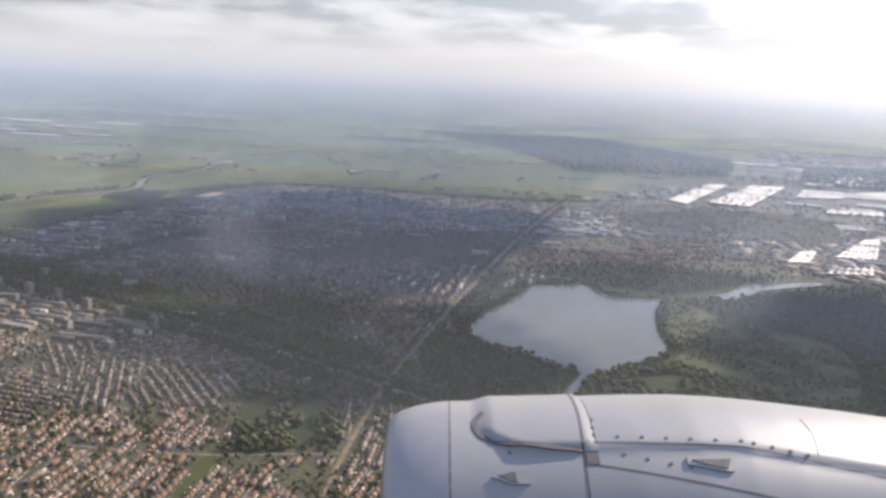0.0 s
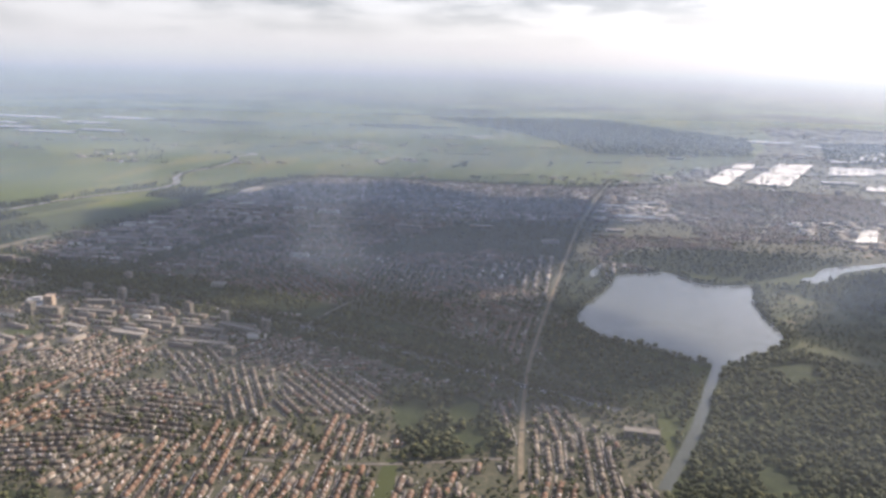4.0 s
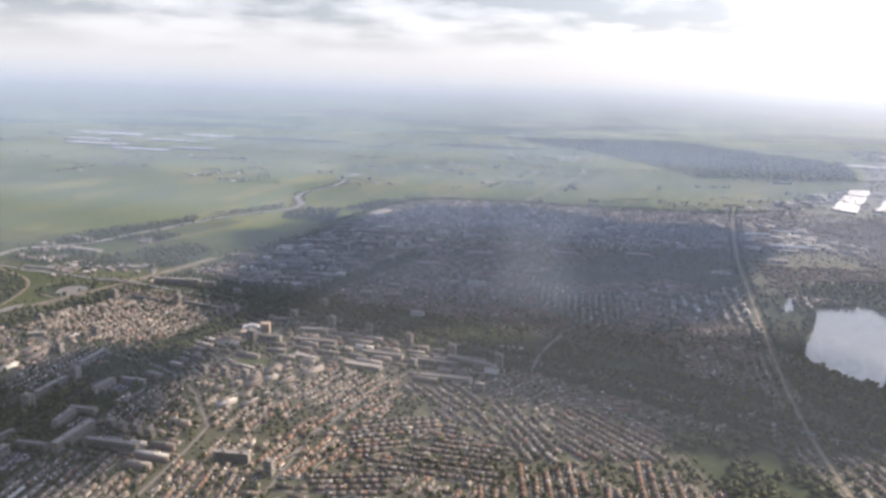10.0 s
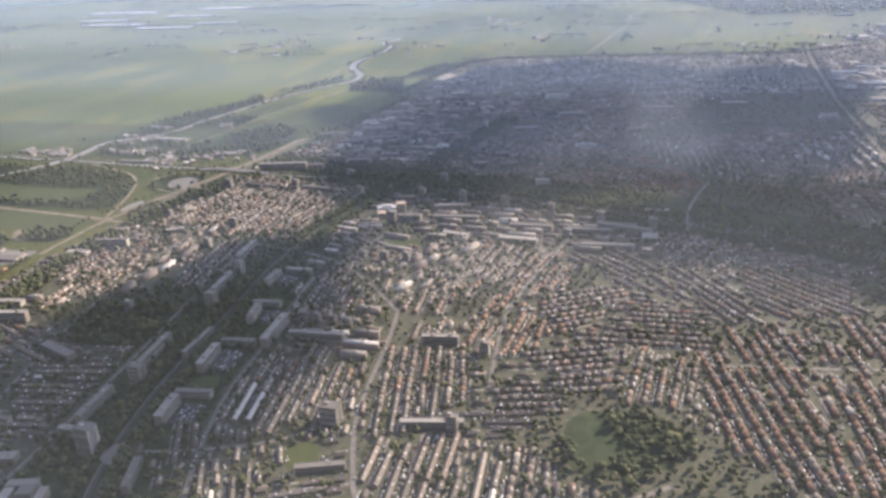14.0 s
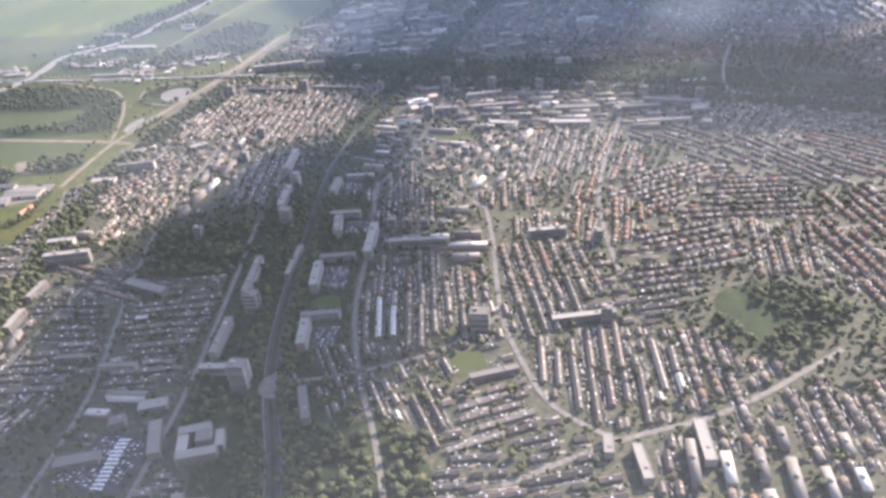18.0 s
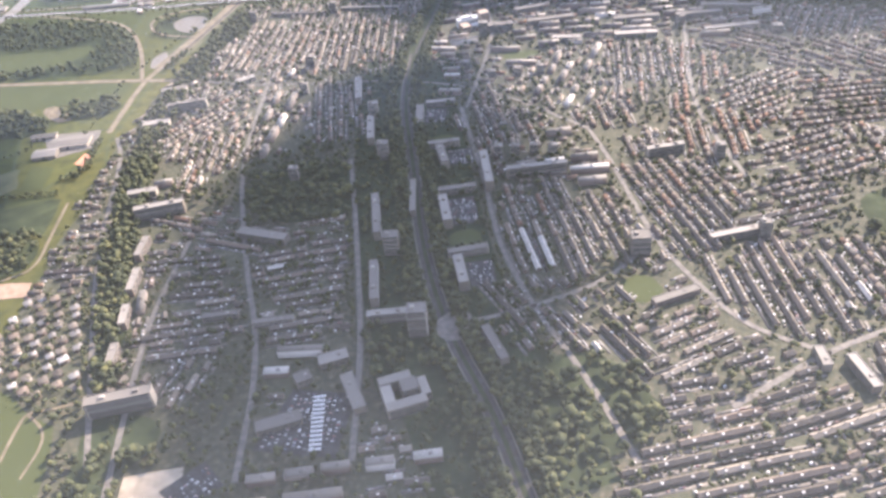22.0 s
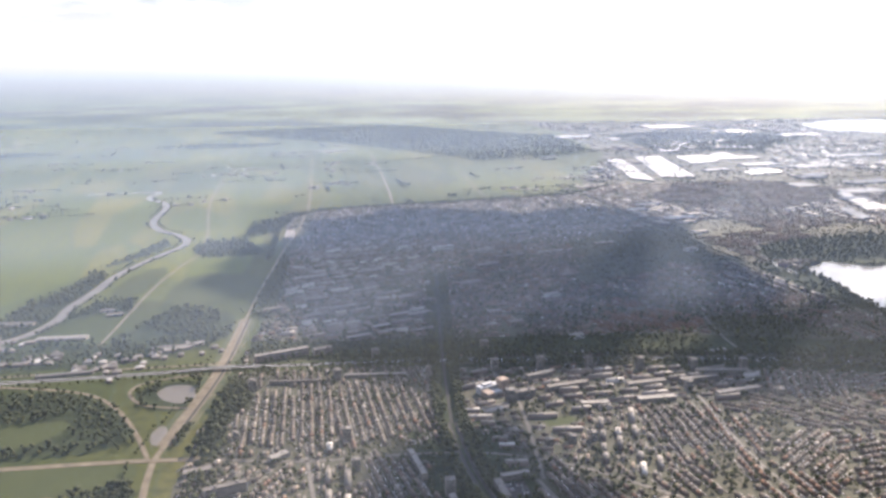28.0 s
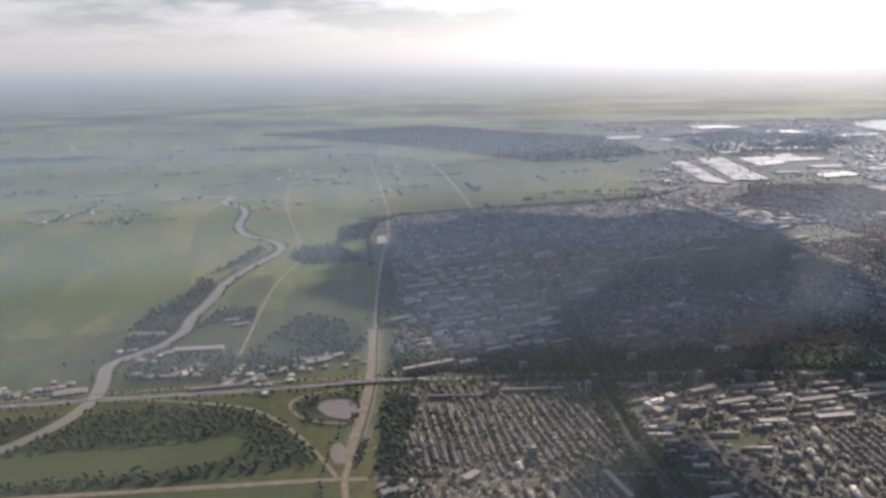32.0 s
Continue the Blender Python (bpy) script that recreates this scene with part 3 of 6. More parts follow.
# ---- ground ----
tagged(new("ground", mesh_from("ground", [(-7500, -900, 0), (7500, -900, 0), (7500, 8000, 0), (-7500, 8000, 0)], [(0, 1, 2, 3)], M["meadow"])), "flat green polder meadows in strips, reaching the horizon", "ground", kind="structure")
sheet("polder_meadow", [(-7000, 1150), (-1400, 1120), (-1060, 1190), (-960, 1900), (-150, 1960), (420, 2080), (660, 1720), (2200, 1900), (6500, 1900), (6500, 7000), (-7000, 7000)], M["polder"], 0.06, "green polder meadows beyond the town, coloured brighter as if sunlit", "meadow")
sheet("east_land", EAST_LAND, M["soil"], 0.1, "built-up land with yards, trees and sheds beyond the lake", "ground", rough=20)
sheet("town_ground", TOWN, M["soil"], 0.12, "paved yards and small gardens between the houses", "ground", rough=6)
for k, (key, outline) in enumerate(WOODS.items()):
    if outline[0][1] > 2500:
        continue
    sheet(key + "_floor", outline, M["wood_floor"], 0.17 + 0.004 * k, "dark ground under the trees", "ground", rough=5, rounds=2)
sheet("heath_floor", [(45, 800), (60, 860), (45, 920), (45, 1060), (140, 1010), (260, 930), (230, 760), (160, 640), (20, 760)], M["heath"], 0.16, "dry brown and green rough land by the lake", "ground", rough=6, rounds=2)
for key, outline in LAWNS.items():
    sheet(key, outline, M["lawn"], 0.28, "bright mown grass", "lawn", rough=0.0 if "pitch" in key else 2.5, rounds=0 if "pitch" in key else 1)
sheet("clay_court", [(-1118, 490), (-1115, 506), (-1108, 502), (-1109, 482)], M["clay"], 0.3, "red clay sports court", "sports court")
sheet("brown_field", [(-1150, 334), (-1107, 332), (-1084, 330), (-1082, 316), (-1100, 315), (-1150, 312)], M["plough"], 0.3, "ploughed brown field", "field", rough=2)
sheet("sand_yard", [(-1197, 599), (-1179, 606), (-1150, 571), (-1169, 570)], M["sandy"], 0.3, "bare pale sand between the woods", "ground", rough=2, rounds=1)
sheet("building_site", BUILDING_SITE, M["pale_sand"], 0.3, "bare pale sand of a building site", "ground", rough=2)
sheet("dark_field", [(-1230, 430), (-1158, 436), (-1107, 436), (-1101, 388), (-1230, 390)], M["wood_floor"], 0.24, "dark green field beside the wood", "field", rough=2)
sheet("tan_plot", [(-1210, 478), (-1179, 481), (-1165, 488), (-1153, 456), (-1164, 447), (-1210, 450)], M["heath"], 0.25, "dry yellowish allotment plot", "field", rough=1.5)
sheet("shed_yard", [(-1168, 546), (-1116, 548), (-1108, 517), (-1145, 499)], M["paving"], 0.26, "paved yard round low sheds", "ground", rough=1)
ribbon("field_track", [(-1099, 429), (-1094, 384), (-1089, 345), (-1109, 335)], 2.4, M["sandy"], 0.4, "pale field track", "path")
ribbon("park_path", [(-1036, 181), (-1037, 204), (-1036, 215), (-1020, 216), (-1004, 222)], 2.0, M["sandy"], 0.4, "pale path round a park lawn", "path")
ribbon("park_path", [(-1035, 213), (-1022, 203), (-1017, 191), (-1020, 170)], 1.6, M["sandy"], 0.41, "narrow pale path across a park lawn", "path")
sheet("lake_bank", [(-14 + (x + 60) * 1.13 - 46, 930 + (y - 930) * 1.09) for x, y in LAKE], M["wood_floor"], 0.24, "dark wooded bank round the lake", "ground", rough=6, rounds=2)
for key, outline, say in (("lake", LAKE, "grey-blue lake with wooded shores"), ("lake_pond", POND, "small pond beside the lake"), ("lake_bay", BAY, "bright narrow bay among trees"), ("fork_pond", FORK_POND, "pond inside the slip road's loop"), ("road_pond", ROAD_POND, "pond beside the pale road")):
    sheet(key, outline, M["muddy_water" if "road" in key or "fork" in key else "water"], 0.36, say, "lake" if key == "lake" else "pond", rough=4 if key == "lake" else 2, rounds=2)
sheet("far_lake", FAR_LAKE, M["water"], 0.4, "broad lake far off, bright under the sun", "lake", rounds=2)
ribbon("channel", CHANNEL, 9, M["water"], 0.4, "straight channel leaving the lake", "channel")
ribbon("river", RIVER, 16, M["muddy_water"], 0.42, "winding grey river between meadows", "river")

# ---- roads ----


def bridge_rise(p):
    """The motorway climbs over the pale road."""
    return 2.6 * math.exp(-(((p.x + 1053) / 55) ** 2))


ribbon("motorway_verge", MOTORWAY[:6], 26, M["lawn"], 0.3, "grass verges of the motorway", "verge")
motorway = ribbon("motorway", MOTORWAY, 9, M["asphalt"], 0.55, "grey motorway with two carriageways", "motorway", lift=bridge_rise)
for off in (-4.2, -0.4, 0.4, 4.2):
    line = [(p[0], p[1] + off) for p in MOTORWAY]
    part("lane_marking", mesh_from("lane_marking", *ribbon_geometry(line, 0.25, 0.62, bridge_rise), M["paint"]), motorway)
west = ribbon("west_road_verge", WEST_ROAD[2:6], 28, M["heath"], 0.32, "grass verge of the pale road", "verge")
ribbon("west_road_south", WEST_ROAD[:3], 6, M["sandy"], 0.49, "pale road past the sheds", "road")
ribbon("west_road", WEST_ROAD[2:6], 15, M["sandy"], 0.5, "wide pale road bed under works", "road")
ribbon("west_road_carriageway", [(x + 4, y) for x, y in WEST_ROAD[2:6]], 3.0, M["asphalt"], 0.6, "grey carriageway along the pale road bed", "road")
ribbon("west_road_north", WEST_ROAD[5:], 4.5, M["sandy"], 0.49, "narrow pale road along the town's edge", "road")
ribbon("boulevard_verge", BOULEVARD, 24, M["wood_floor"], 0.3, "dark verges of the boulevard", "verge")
# Unpaved ground, its dark colour also deepening the shade along the boulevard.
ribbon("boulevard_park_floor", BOULEVARD[:7], 88, M["wood_floor"], 0.14, "dark unpaved ground under the trees along the boulevard, deepening its shade", "ground")
ribbon("boulevard", BOULEVARD[:7], 7.6, M["asphalt"], 0.5, "broad grey tree-lined boulevard", "road")
ribbon("boulevard_north", BOULEVARD[6:], 3.0, M["asphalt"], 0.5, "narrower end of the boulevard between trees", "road")
for side in (-1, 1):
    ribbon("kerb_strip", [(x + side * 4.6, y) for x, y in BOULEVARD[:7]], 0.9, M["paving"], 0.53, "pale paved strip along the boulevard", "pavement")
sheet("crossing", [(-812, 256), (-806, 273), (-790, 275), (-786, 259), (-797, 247)], M["paving"], 0.6, "paved crossing of the boulevard and a street", "crossing", rough=0.6, rounds=1)
ribbon("median", BOULEVARD[:7], 2.6, M["wood_floor"], 0.58, "grass median of the boulevard", "verge")
ribbon("lake_road", LAKE_ROAD, 4, M["sandy"], 0.5, "straight pale main road past the lake", "road")
ribbon("railway", RAILWAY, 7, M["sandy"], 0.46, "pale ballast of a railway across the meadows", "railway")
ribbon("slip_road", [(-1310, 868), (-1207, 830), (-1167, 791), (-1133, 720), (-1112, 652)], 4.5, M["sandy"], 0.48, "curving slip road of the motorway", "road")
ribbon("loop_road", [(-1078, 752), (-1110, 760), (-1137, 775), (-1153, 808), (-1145, 832), (-1110, 842), (-1080, 845)], 4, M["sandy"], 0.52, "looped slip road round a pond", "road")
for outline in CAR_PARKS:
    sheet("car_park", outline, M["asphalt"], 0.34, "dark asphalt car park with rows of cars", "car park")
for line in STREETS:
    ribbon("street", line, 3.4, M["paving"], 0.44, "grey town street", "street")
ribbon("river_road", [(-1212, 975), (-1199, 1082), (-1186, 1208), (-1159, 1364), (-1120, 1480)], 4.0, M["sandy"], 0.46, "pale farm road by the river", "road")
ribbon("polder_road", [(-900, 1903), (-875, 2200), (-842, 2722), (-800, 3300)], 5, M["sandy"], 0.46, "pale straight polder road", "road")
ribbon("polder_road", [(-685, 1915), (-640, 2320), (-600, 2800), (-565, 3230)], 6, M["sandy"], 0.46, "pale straight polder road", "road")
ribbon("polder_road", [(-1120, 1480), (-1125, 1700), (-1150, 2100), (-1130, 2600)], 4, M["sandy"], 0.46, "pale straight polder road", "road")
ribbon("polder_road", [(-437, 1890), (-400, 2200), (-330, 2700)], 4, M["sandy"], 0.46, "pale straight polder road", "road")
ribbon("river_side_road", [(-1480, 900), (-1300, 893), (-1180, 885), (-1060, 872)], 4, M["sandy"], 0.47, "service road beside the motorway", "road")
ribbon("wood_path", [(-1105, 288), (-1082, 282), (-1074, 262), (-1072, 230)], 3, M["sandy"], 0.4, "winding pale footpath", "path")

# ---- large buildings ----
# Two ends of the foot, the height and the width.
SLABS = [
    (-850, 270, -826, 271, 7, 5), (-847, 283, -850, 321, 7, 5), (-850, 351, -855, 399, 7, 5), (-827, 376, -828, 417, 5, 4), (-865, 481, -868, 519, 7, 5),
    (-882, 555, -886, 599, 7, 5), (-809, 401, -782, 404, 5, 5), (-802, 358, -806, 389, 8, 6), (-802, 327, -776, 331, 5, 5), (-792, 292, -796, 319, 8, 6),
]
SLABS += [
    (-826, 507, -826, 534, 6, 6), (-821, 540, -796, 541, 5, 5), (-818, 469, -793, 471, 5, 5), (-804, 436, -809, 462, 7, 6), (-759, 418, -714, 421, 8, 5),
    (-772, 400, -775, 444, 9, 6), (-1033, 398, -998, 405, 10, 6), (-1059, 571, -1025, 578, 8, 6), (-998, 210, -963, 217, 11, 7), (-654, 432, -626, 436, 7, 5),
]
LOW_SLABS = [
    (-636, 324, -596, 332, 5, 5), (-953, 281, -931, 283, 4, 4), (-920, 273, -895, 275, 4, 4), (-902, 192, -879, 199, 4, 8), (-875, 237, -859, 242, 4, 8),
    (-848, 200, -858, 225, 5, 7), (-886, 223, -878, 227, 5, 8), (-1006, 619, -991, 629, 4, 8), (-1050, 429, -1028, 432, 5, 7),
    (-1005, 796, -943, 784, 4, 4), (-924, 794, -857, 781, 4, 4), (-761, 696, -736, 698, 7, 8), (-720, 702, -673, 706, 6, 8), (-635, 691, -590, 691, 5, 8),
]
LOW_SLABS += [
    (-574, 687, -530, 687, 5, 7), (-556, 646, -505, 649, 5, 7), (-731, 736, -700, 742, 6, 7), (-593, 217, -589, 194, 5, 5), (-607, 224, -607, 210, 5, 5),
    (-560, 236, -558, 207, 5, 6), (-781, 256, -771, 229, 5, 5), (-949, 369, -913, 356, 5, 8), (-117, 560, -90, 560, 5, 9),
]
LOW_SLABS += [
    (-700, 660, -672, 655, 4, 8), (-640, 655, -600, 652, 4, 9), (-1075, 545, -1052, 548, 4, 9), (-1078, 612, -1055, 616, 4, 9), (-545, 705, -490, 690, 6, 6),
    (-920, 1040, -880, 1052, 6, 7), (-880, 1120, -845, 1128, 6, 7), (-850, 1240, -810, 1250, 7, 7), (-520, 1290, -470, 1292, 6, 8), (-640, 1330, -590, 1335, 6, 8),
]
BROWN_SLABS = [
    (-1015, 346, -1015, 368, 6, 4.5), (-1008, 309, -1010, 332, 6, 4.5), (-1002, 277, -1005, 295, 6, 4.5), (-998, 244, -1000, 260, 6, 4.5), (-683, 268, -655, 278, 4, 5),
]
FAR_SLABS = [
    (-1021, 866, -958, 881, 9, 7), (-952, 873, -931, 878, 8, 8), (-817, 1061, -791, 1067, 9, 8), (-790, 1041, -766, 1046, 8, 7), (-859, 1218, -815, 1227, 11, 9), (-850, 1054, -831, 1058, 11, 9),
    (-954, 1092, -917, 1100, 7, 9), (-962, 1211, -912, 1222, 8, 9), (-956, 1011, -922, 1018, 7, 9), (-1010, 1060, -984, 1068, 6, 9), (-871, 945, -847, 951, 6, 8), (-825, 917, -794, 925, 5.5, 8), (-909, 911, -877, 918, 6, 8),
]
FAR_SLABS += [
    (-816, 985, -783, 992, 6, 9), (-830, 1347, -807, 1352, 9, 9), (-726, 911, -711, 914, 7, 8), (-708, 963, -689, 968, 7, 8), (-694, 918, -672, 923, 5.5, 8), (-604, 1277, -546, 1289, 5.5, 9), (-654, 1219, -612, 1228, 8, 9),
    (-536, 1127, -515, 1132, 6, 8), (-710, 1120, -675, 1128, 5.5, 8), (-518, 1458, -476, 1467, 7, 9), (-600, 1615, -541, 1627, 6, 9), (-300, 1420, -262, 1426, 6, 9), (-390, 1330, -350, 1334, 6, 9), (-440, 1540, -400, 1544, 6, 9),
]
PALE_SLABS = [(-697, 1369, -658, 1377, 9, 14), (-633, 849, -617, 853, 5, 9), (-604, 1029, -578, 1035, 5, 10), (-760, 1398, -738, 1402, 7, 10), (-250, 1240, -225, 1246, 6, 10), (-150, 1380, -118, 1384, 5, 14), (-120, 1480, -85, 1486, 5, 16), (-60, 1560, -20, 1566, 5, 18)]
TOWERS = [
    (-819, 259, 19, 11), (-839, 337, 15, 10), (-853, 460, 14, 9), (-866, 531, 13, 8), (-921, 439, 10, 7), (-681, 319, 14, 12), (-1022, 783, 12, 8), (-932, 791, 12, 8),
    (-834, 767, 14, 6), (-937, 645, 12, 8), (-935, 588, 10, 7), (-1037, 672, 7, 6), (-763, 452, 8, 6.5), (-750, 450, 8, 6.5), (-736, 449, 8, 6.5), (-722, 447, 8, 6.5),
]
TOWERS += [
    (-854, 1011, 15, 12), (-881, 851, 9, 9), (-739, 1476, 10, 9), (-652, 1507, 10, 9), (-703, 1385, 12, 10), (-593, 1096, 11, 7), (-749, 842, 11, 9), (-599, 1174, 11, 7), (-538, 1584, 10, 9), (-839, 1615, 9, 9),
    (-786, 611, 8, 8), (-762, 586, 8, 7), (-739, 587, 8, 7), (-718, 589, 8, 7), (-766, 687, 14, 9), (-602, 326, 12, 7), (-603, 424, 11, 7),
    (-757, 772, 14, 8), (-705, 766, 14, 8), (-652, 752, 14, 8), (-598, 735, 14, 8), (-543, 716, 14, 8), (-489, 703, 14, 8), (-573, 672, 9, 8), (-493, 633, 8, 9),
    (-900, 1100, 12, 9), (-860, 1180, 12, 9), (-760, 1130, 10, 8), (-830, 1290, 11, 9), (-690, 1210, 9, 8), (-262, 1010, 12, 8), (-250, 1060, 12, 8),
]
STOREY = 1.15


def box_mesh(name, x, y, z0, z1, material, inset=0.0, cx=0.0, cy=0.0):
    """A block x by y from z0 to z1; inset narrows its top edge, as a bevelled or sloped cap."""
    a, b, c, d = x / 2, y / 2, x / 2 - inset, y / 2 - inset
    zs = z1 - min(inset, (z1 - z0) / 2) if inset else z1
    verts = [(cx + sx * a, cy + sy * b, z0) for sx, sy in ((-1, -1), (1, -1), (1, 1), (-1, 1))]
    verts += [(cx + sx * a, cy + sy * b, zs) for sx, sy in ((-1, -1), (1, -1), (1, 1), (-1, 1))]
    faces = [(3, 2, 1, 0)] + [(k, (k + 1) % 4, 4 + (k + 1) % 4, 4 + k) for k in range(4)]
    if inset:
        verts += [(cx + sx * c, cy + sy * d, z1) for sx, sy in ((-1, -1), (1, -1), (1, 1), (-1, 1))]
        faces += [(4 + k, 4 + (k + 1) % 4, 8 + (k + 1) % 4, 8 + k) for k in range(4)] + [(8, 9, 10, 11)]
    else:
        faces += [(4, 5, 6, 7)]
    return mesh_from(name, verts, faces, material)


def tray_mesh(name, x, y, z, rim, material):
    """A flat roof with a raised rim."""
    a, b, t = x / 2, y / 2, 0.3
    ring = ((-1, -1), (1, -1), (1, 1), (-1, 1))
    verts = [(s * a, r * b, z) for s, r in ring] + [(s * a, r * b, z + rim) for s, r in ring]
    verts += [(s * (a - t), r * (b - t), z + rim) for s, r in ring] + [(s * (a - t), r * (b - t), z + rim * 0.3) for s, r in ring]
    faces = [(4 * lv + k, 4 * lv + (k + 1) % 4, 4 * lv + 4 + (k + 1) % 4, 4 * lv + 4 + k) for lv in range(3) for k in range(4)]
    return mesh_from(name, verts, faces + [(12, 13, 14, 15)], material)


def flat_block(name, x, y, h, wall, label, category, group, roof_label=""):
    """A block of flats, long side along x, with a window band for each storey and side, balconies and a lift house."""
    root = tagged(new(name), label, category, group)
    part("wall", box_mesh("wall", x, y, 0, h, wall), root)
    part("roof", tray_mesh("roof", x + 0.3, y + 0.3, h, 0.45, M["roof_felt"]), root, roof_label)
    storeys = max(1, int(h / STOREY))
    band = mesh_from("band", *band_geometry(x * 0.92, 0.55), M["glass"])
    rail = box_mesh("rail", x * 0.94, 0.5, 0, 0.3, wall)
    for k in range(storeys):
        z = (k + 0.35) * h / storeys
        for side in (-1, 1):
            ob = part("window_band", band, root)
            ob.location, ob.rotation_euler = (0, side * (y / 2 + 0.03), z), (0, 0, 0 if side < 0 else math.pi)
        if k and h > 6:
            ob = part("balcony", rail, root)
            ob.location = (0, -y / 2 - 0.2, z - 0.35)
    if h > 6:
        for cx in (-x * 0.22, x * 0.28)[: 2 if x > 20 else 1]:
            part("lift_house", box_mesh("lift_house", 2.6, 2.2, h + 0.1, h + 1.5, wall, 0.15, cx, 0.2), root)
    else:
        part("roof_hatch", box_mesh("roof_hatch", 1.8, 1.4, h + 0.1, h + 0.7, M["roof_felt"], 0.1, x * 0.2, 0.3), root)
    return root


def band_geometry(x, z):
    """A strip of glass along x, standing proud of the wall."""
    h = x / 2
    verts = [(-h, 0, 0), (h, 0, 0), (h, 0, z), (-h, 0, z), (-h, 0.1, 0), (h, 0.1, 0), (h, 0.1, z), (-h, 0.1, z)]
    return verts, [(0, 1, 2, 3), (0, 4, 5, 1), (1, 5, 6, 2), (2, 6, 7, 3), (3, 7, 4, 0)]


def stand(root, x0, y0, x1, y1):
    root.location = ((x0 + x1) / 2, (y0 + y1) / 2, 0.1)
    root.rotation_euler = (0, 0, math.atan2(y1 - y0, x1 - x0))


KEEP_OFF = []
for rows, wall, say in ((SLABS, M["concrete"], "long grey concrete block of flats with a flat roof"), (LOW_SLABS, M["concrete"], "low flat-roofed grey building"), (BROWN_SLABS, M["brick"], "brown brick block of flats among trees"), (FAR_SLABS, M["brick"], "broad brown block of flats with a grey flat roof"), (PALE_SLABS, M["white_roof"], "broad white flat-roofed building")):
    for x0, y0, x1, y1, h, w in rows:
        length = math.hypot(x1 - x0, y1 - y0)
        stand(flat_block("flat_block" if h > 5 or rows is BROWN_SLABS else "low_building", max(length, 7), w, h, wall, say, "apartment block" if h > 5 else "building", "blocks of flats"), x0, y0, x1, y1)
        KEEP_OFF.append((x0, y0, x1, y1, w / 2 + 3))
for x, y, h, w in TOWERS:
    root = flat_block("tower_block", w, w * 0.8, h, M["concrete"], "pale concrete tower block with a flat roof", "tower block", "tower blocks")
    side = mesh_from("band", *band_geometry(w * 0.5, 0.5), M["glass"])
    for k in range(int(h / STOREY)):
        for s in (-1, 1):
            ob = part("side_window_band", side, root)
            ob.location, ob.rotation_euler = (s * (w / 2 + 0.03), 0, (k + 0.35) * STOREY), (0, 0, s * math.pi / 2)
    stand(root, x - 1, y, x + 1, y - 0.05)
    KEEP_OFF.append((x - 1, y, x + 1, y, w / 2 + 3))

# The white hospital and the square office round its court.
M["brick_wing"] = surface("pale_brick_wing", worn((0.0, (0.26, 0.2, 0.15)), (1.0, (0.33, 0.26, 0.2)), grain=1.2), 0.85)
hospital = tagged(new("hospital"), "large white and brown hospital of stepped flat-roofed wings", "hospital")
for name, x, y, z0, z1, cx, cy in (("main_wing", 30, 9, 0, 8, 0, 0), ("side_wing", 9, 16, 0, 6, -10, -10), ("tall_wing", 10, 10, 0, 14, 12, -6), ("entrance_hall", 10, 7, 0, 4, 2, -9), ("plant_room", 12, 5, 8, 10, -4, 0)):
    wing = part(name, box_mesh(name, x, y, z0, z1, M["brick_wing" if name in ("tall_wing", "side_wing") else "white_roof"], 0.2, cx, cy), hospital)
    for k in range(int((z1 - z0) / 1.4)):
        ob = part("window_band", mesh_from("band", *band_geometry(x * 0.9, 0.6), M["glass"]), wing)
        ob.location = (cx, cy - y / 2 - 0.03, z0 + 0.5 + k * 1.4)
hospital.location, hospital.rotation_euler = (-778, 718, 0.1), (0, 0, 0.3)
KEEP_OFF.append((-795, 715, -760, 722, 16))
office = tagged(new("office_building"), "white square office building round a courtyard", "office building")
for name, x, y, z1, cx, cy, mat in (("front_wing", 22, 6, 7, 0, -9, "concrete"), ("back_wing", 18, 6, 8, -2, 9, "roof_felt"), ("west_wing", 6, 13, 7, -8, 0.2, "concrete"), ("glass_hall", 9, 9, 9, 4, 1, "roof_felt"), ("east_wing", 5, 13, 6, 11.6, 0.2, "concrete")):
    wing = part(name, box_mesh(name, x, y, 0, z1, M[mat], 0.25, cx, cy), office)
    for k in range(int(z1 / 1.5)):
        ob = part("window_band", mesh_from("band", *band_geometry(x * 0.9, 0.6), M["glass"]), wing)
        ob.location = (cx, cy - y / 2 - 0.03, 0.5 + k * 1.5)
office.location, office.rotation_euler = (-826, 209, 0.1), (0, 0, 0.3)
KEEP_OFF.append((-836, 206, -816, 212, 16))

# A covered market walk: pale canopies in a row, with dark gaps.
market_walk = tagged(new("market_walk"), "row of white canopies over a market walk", "canopy")
canopy = box_mesh("canopy", 6.5, 1.5, 2.3, 2.8, M["white_roof"], 0.15)
post = box_mesh("post", 0.25, 0.25, 0, 2.4, M["concrete"])
for k in range(13):
    part("canopy", canopy, market_walk).location = (0, k * 2.9 - 17.4, 0)
    for side in (-2.8, 2.8):
        part("post", post, market_walk).location = (side, k * 2.9 - 17.4, 0)
market_walk.location, market_walk.rotation_euler = (-870, 194, 0.3), (0, 0, 0.06)

# ---- glasshouses and sheds ----


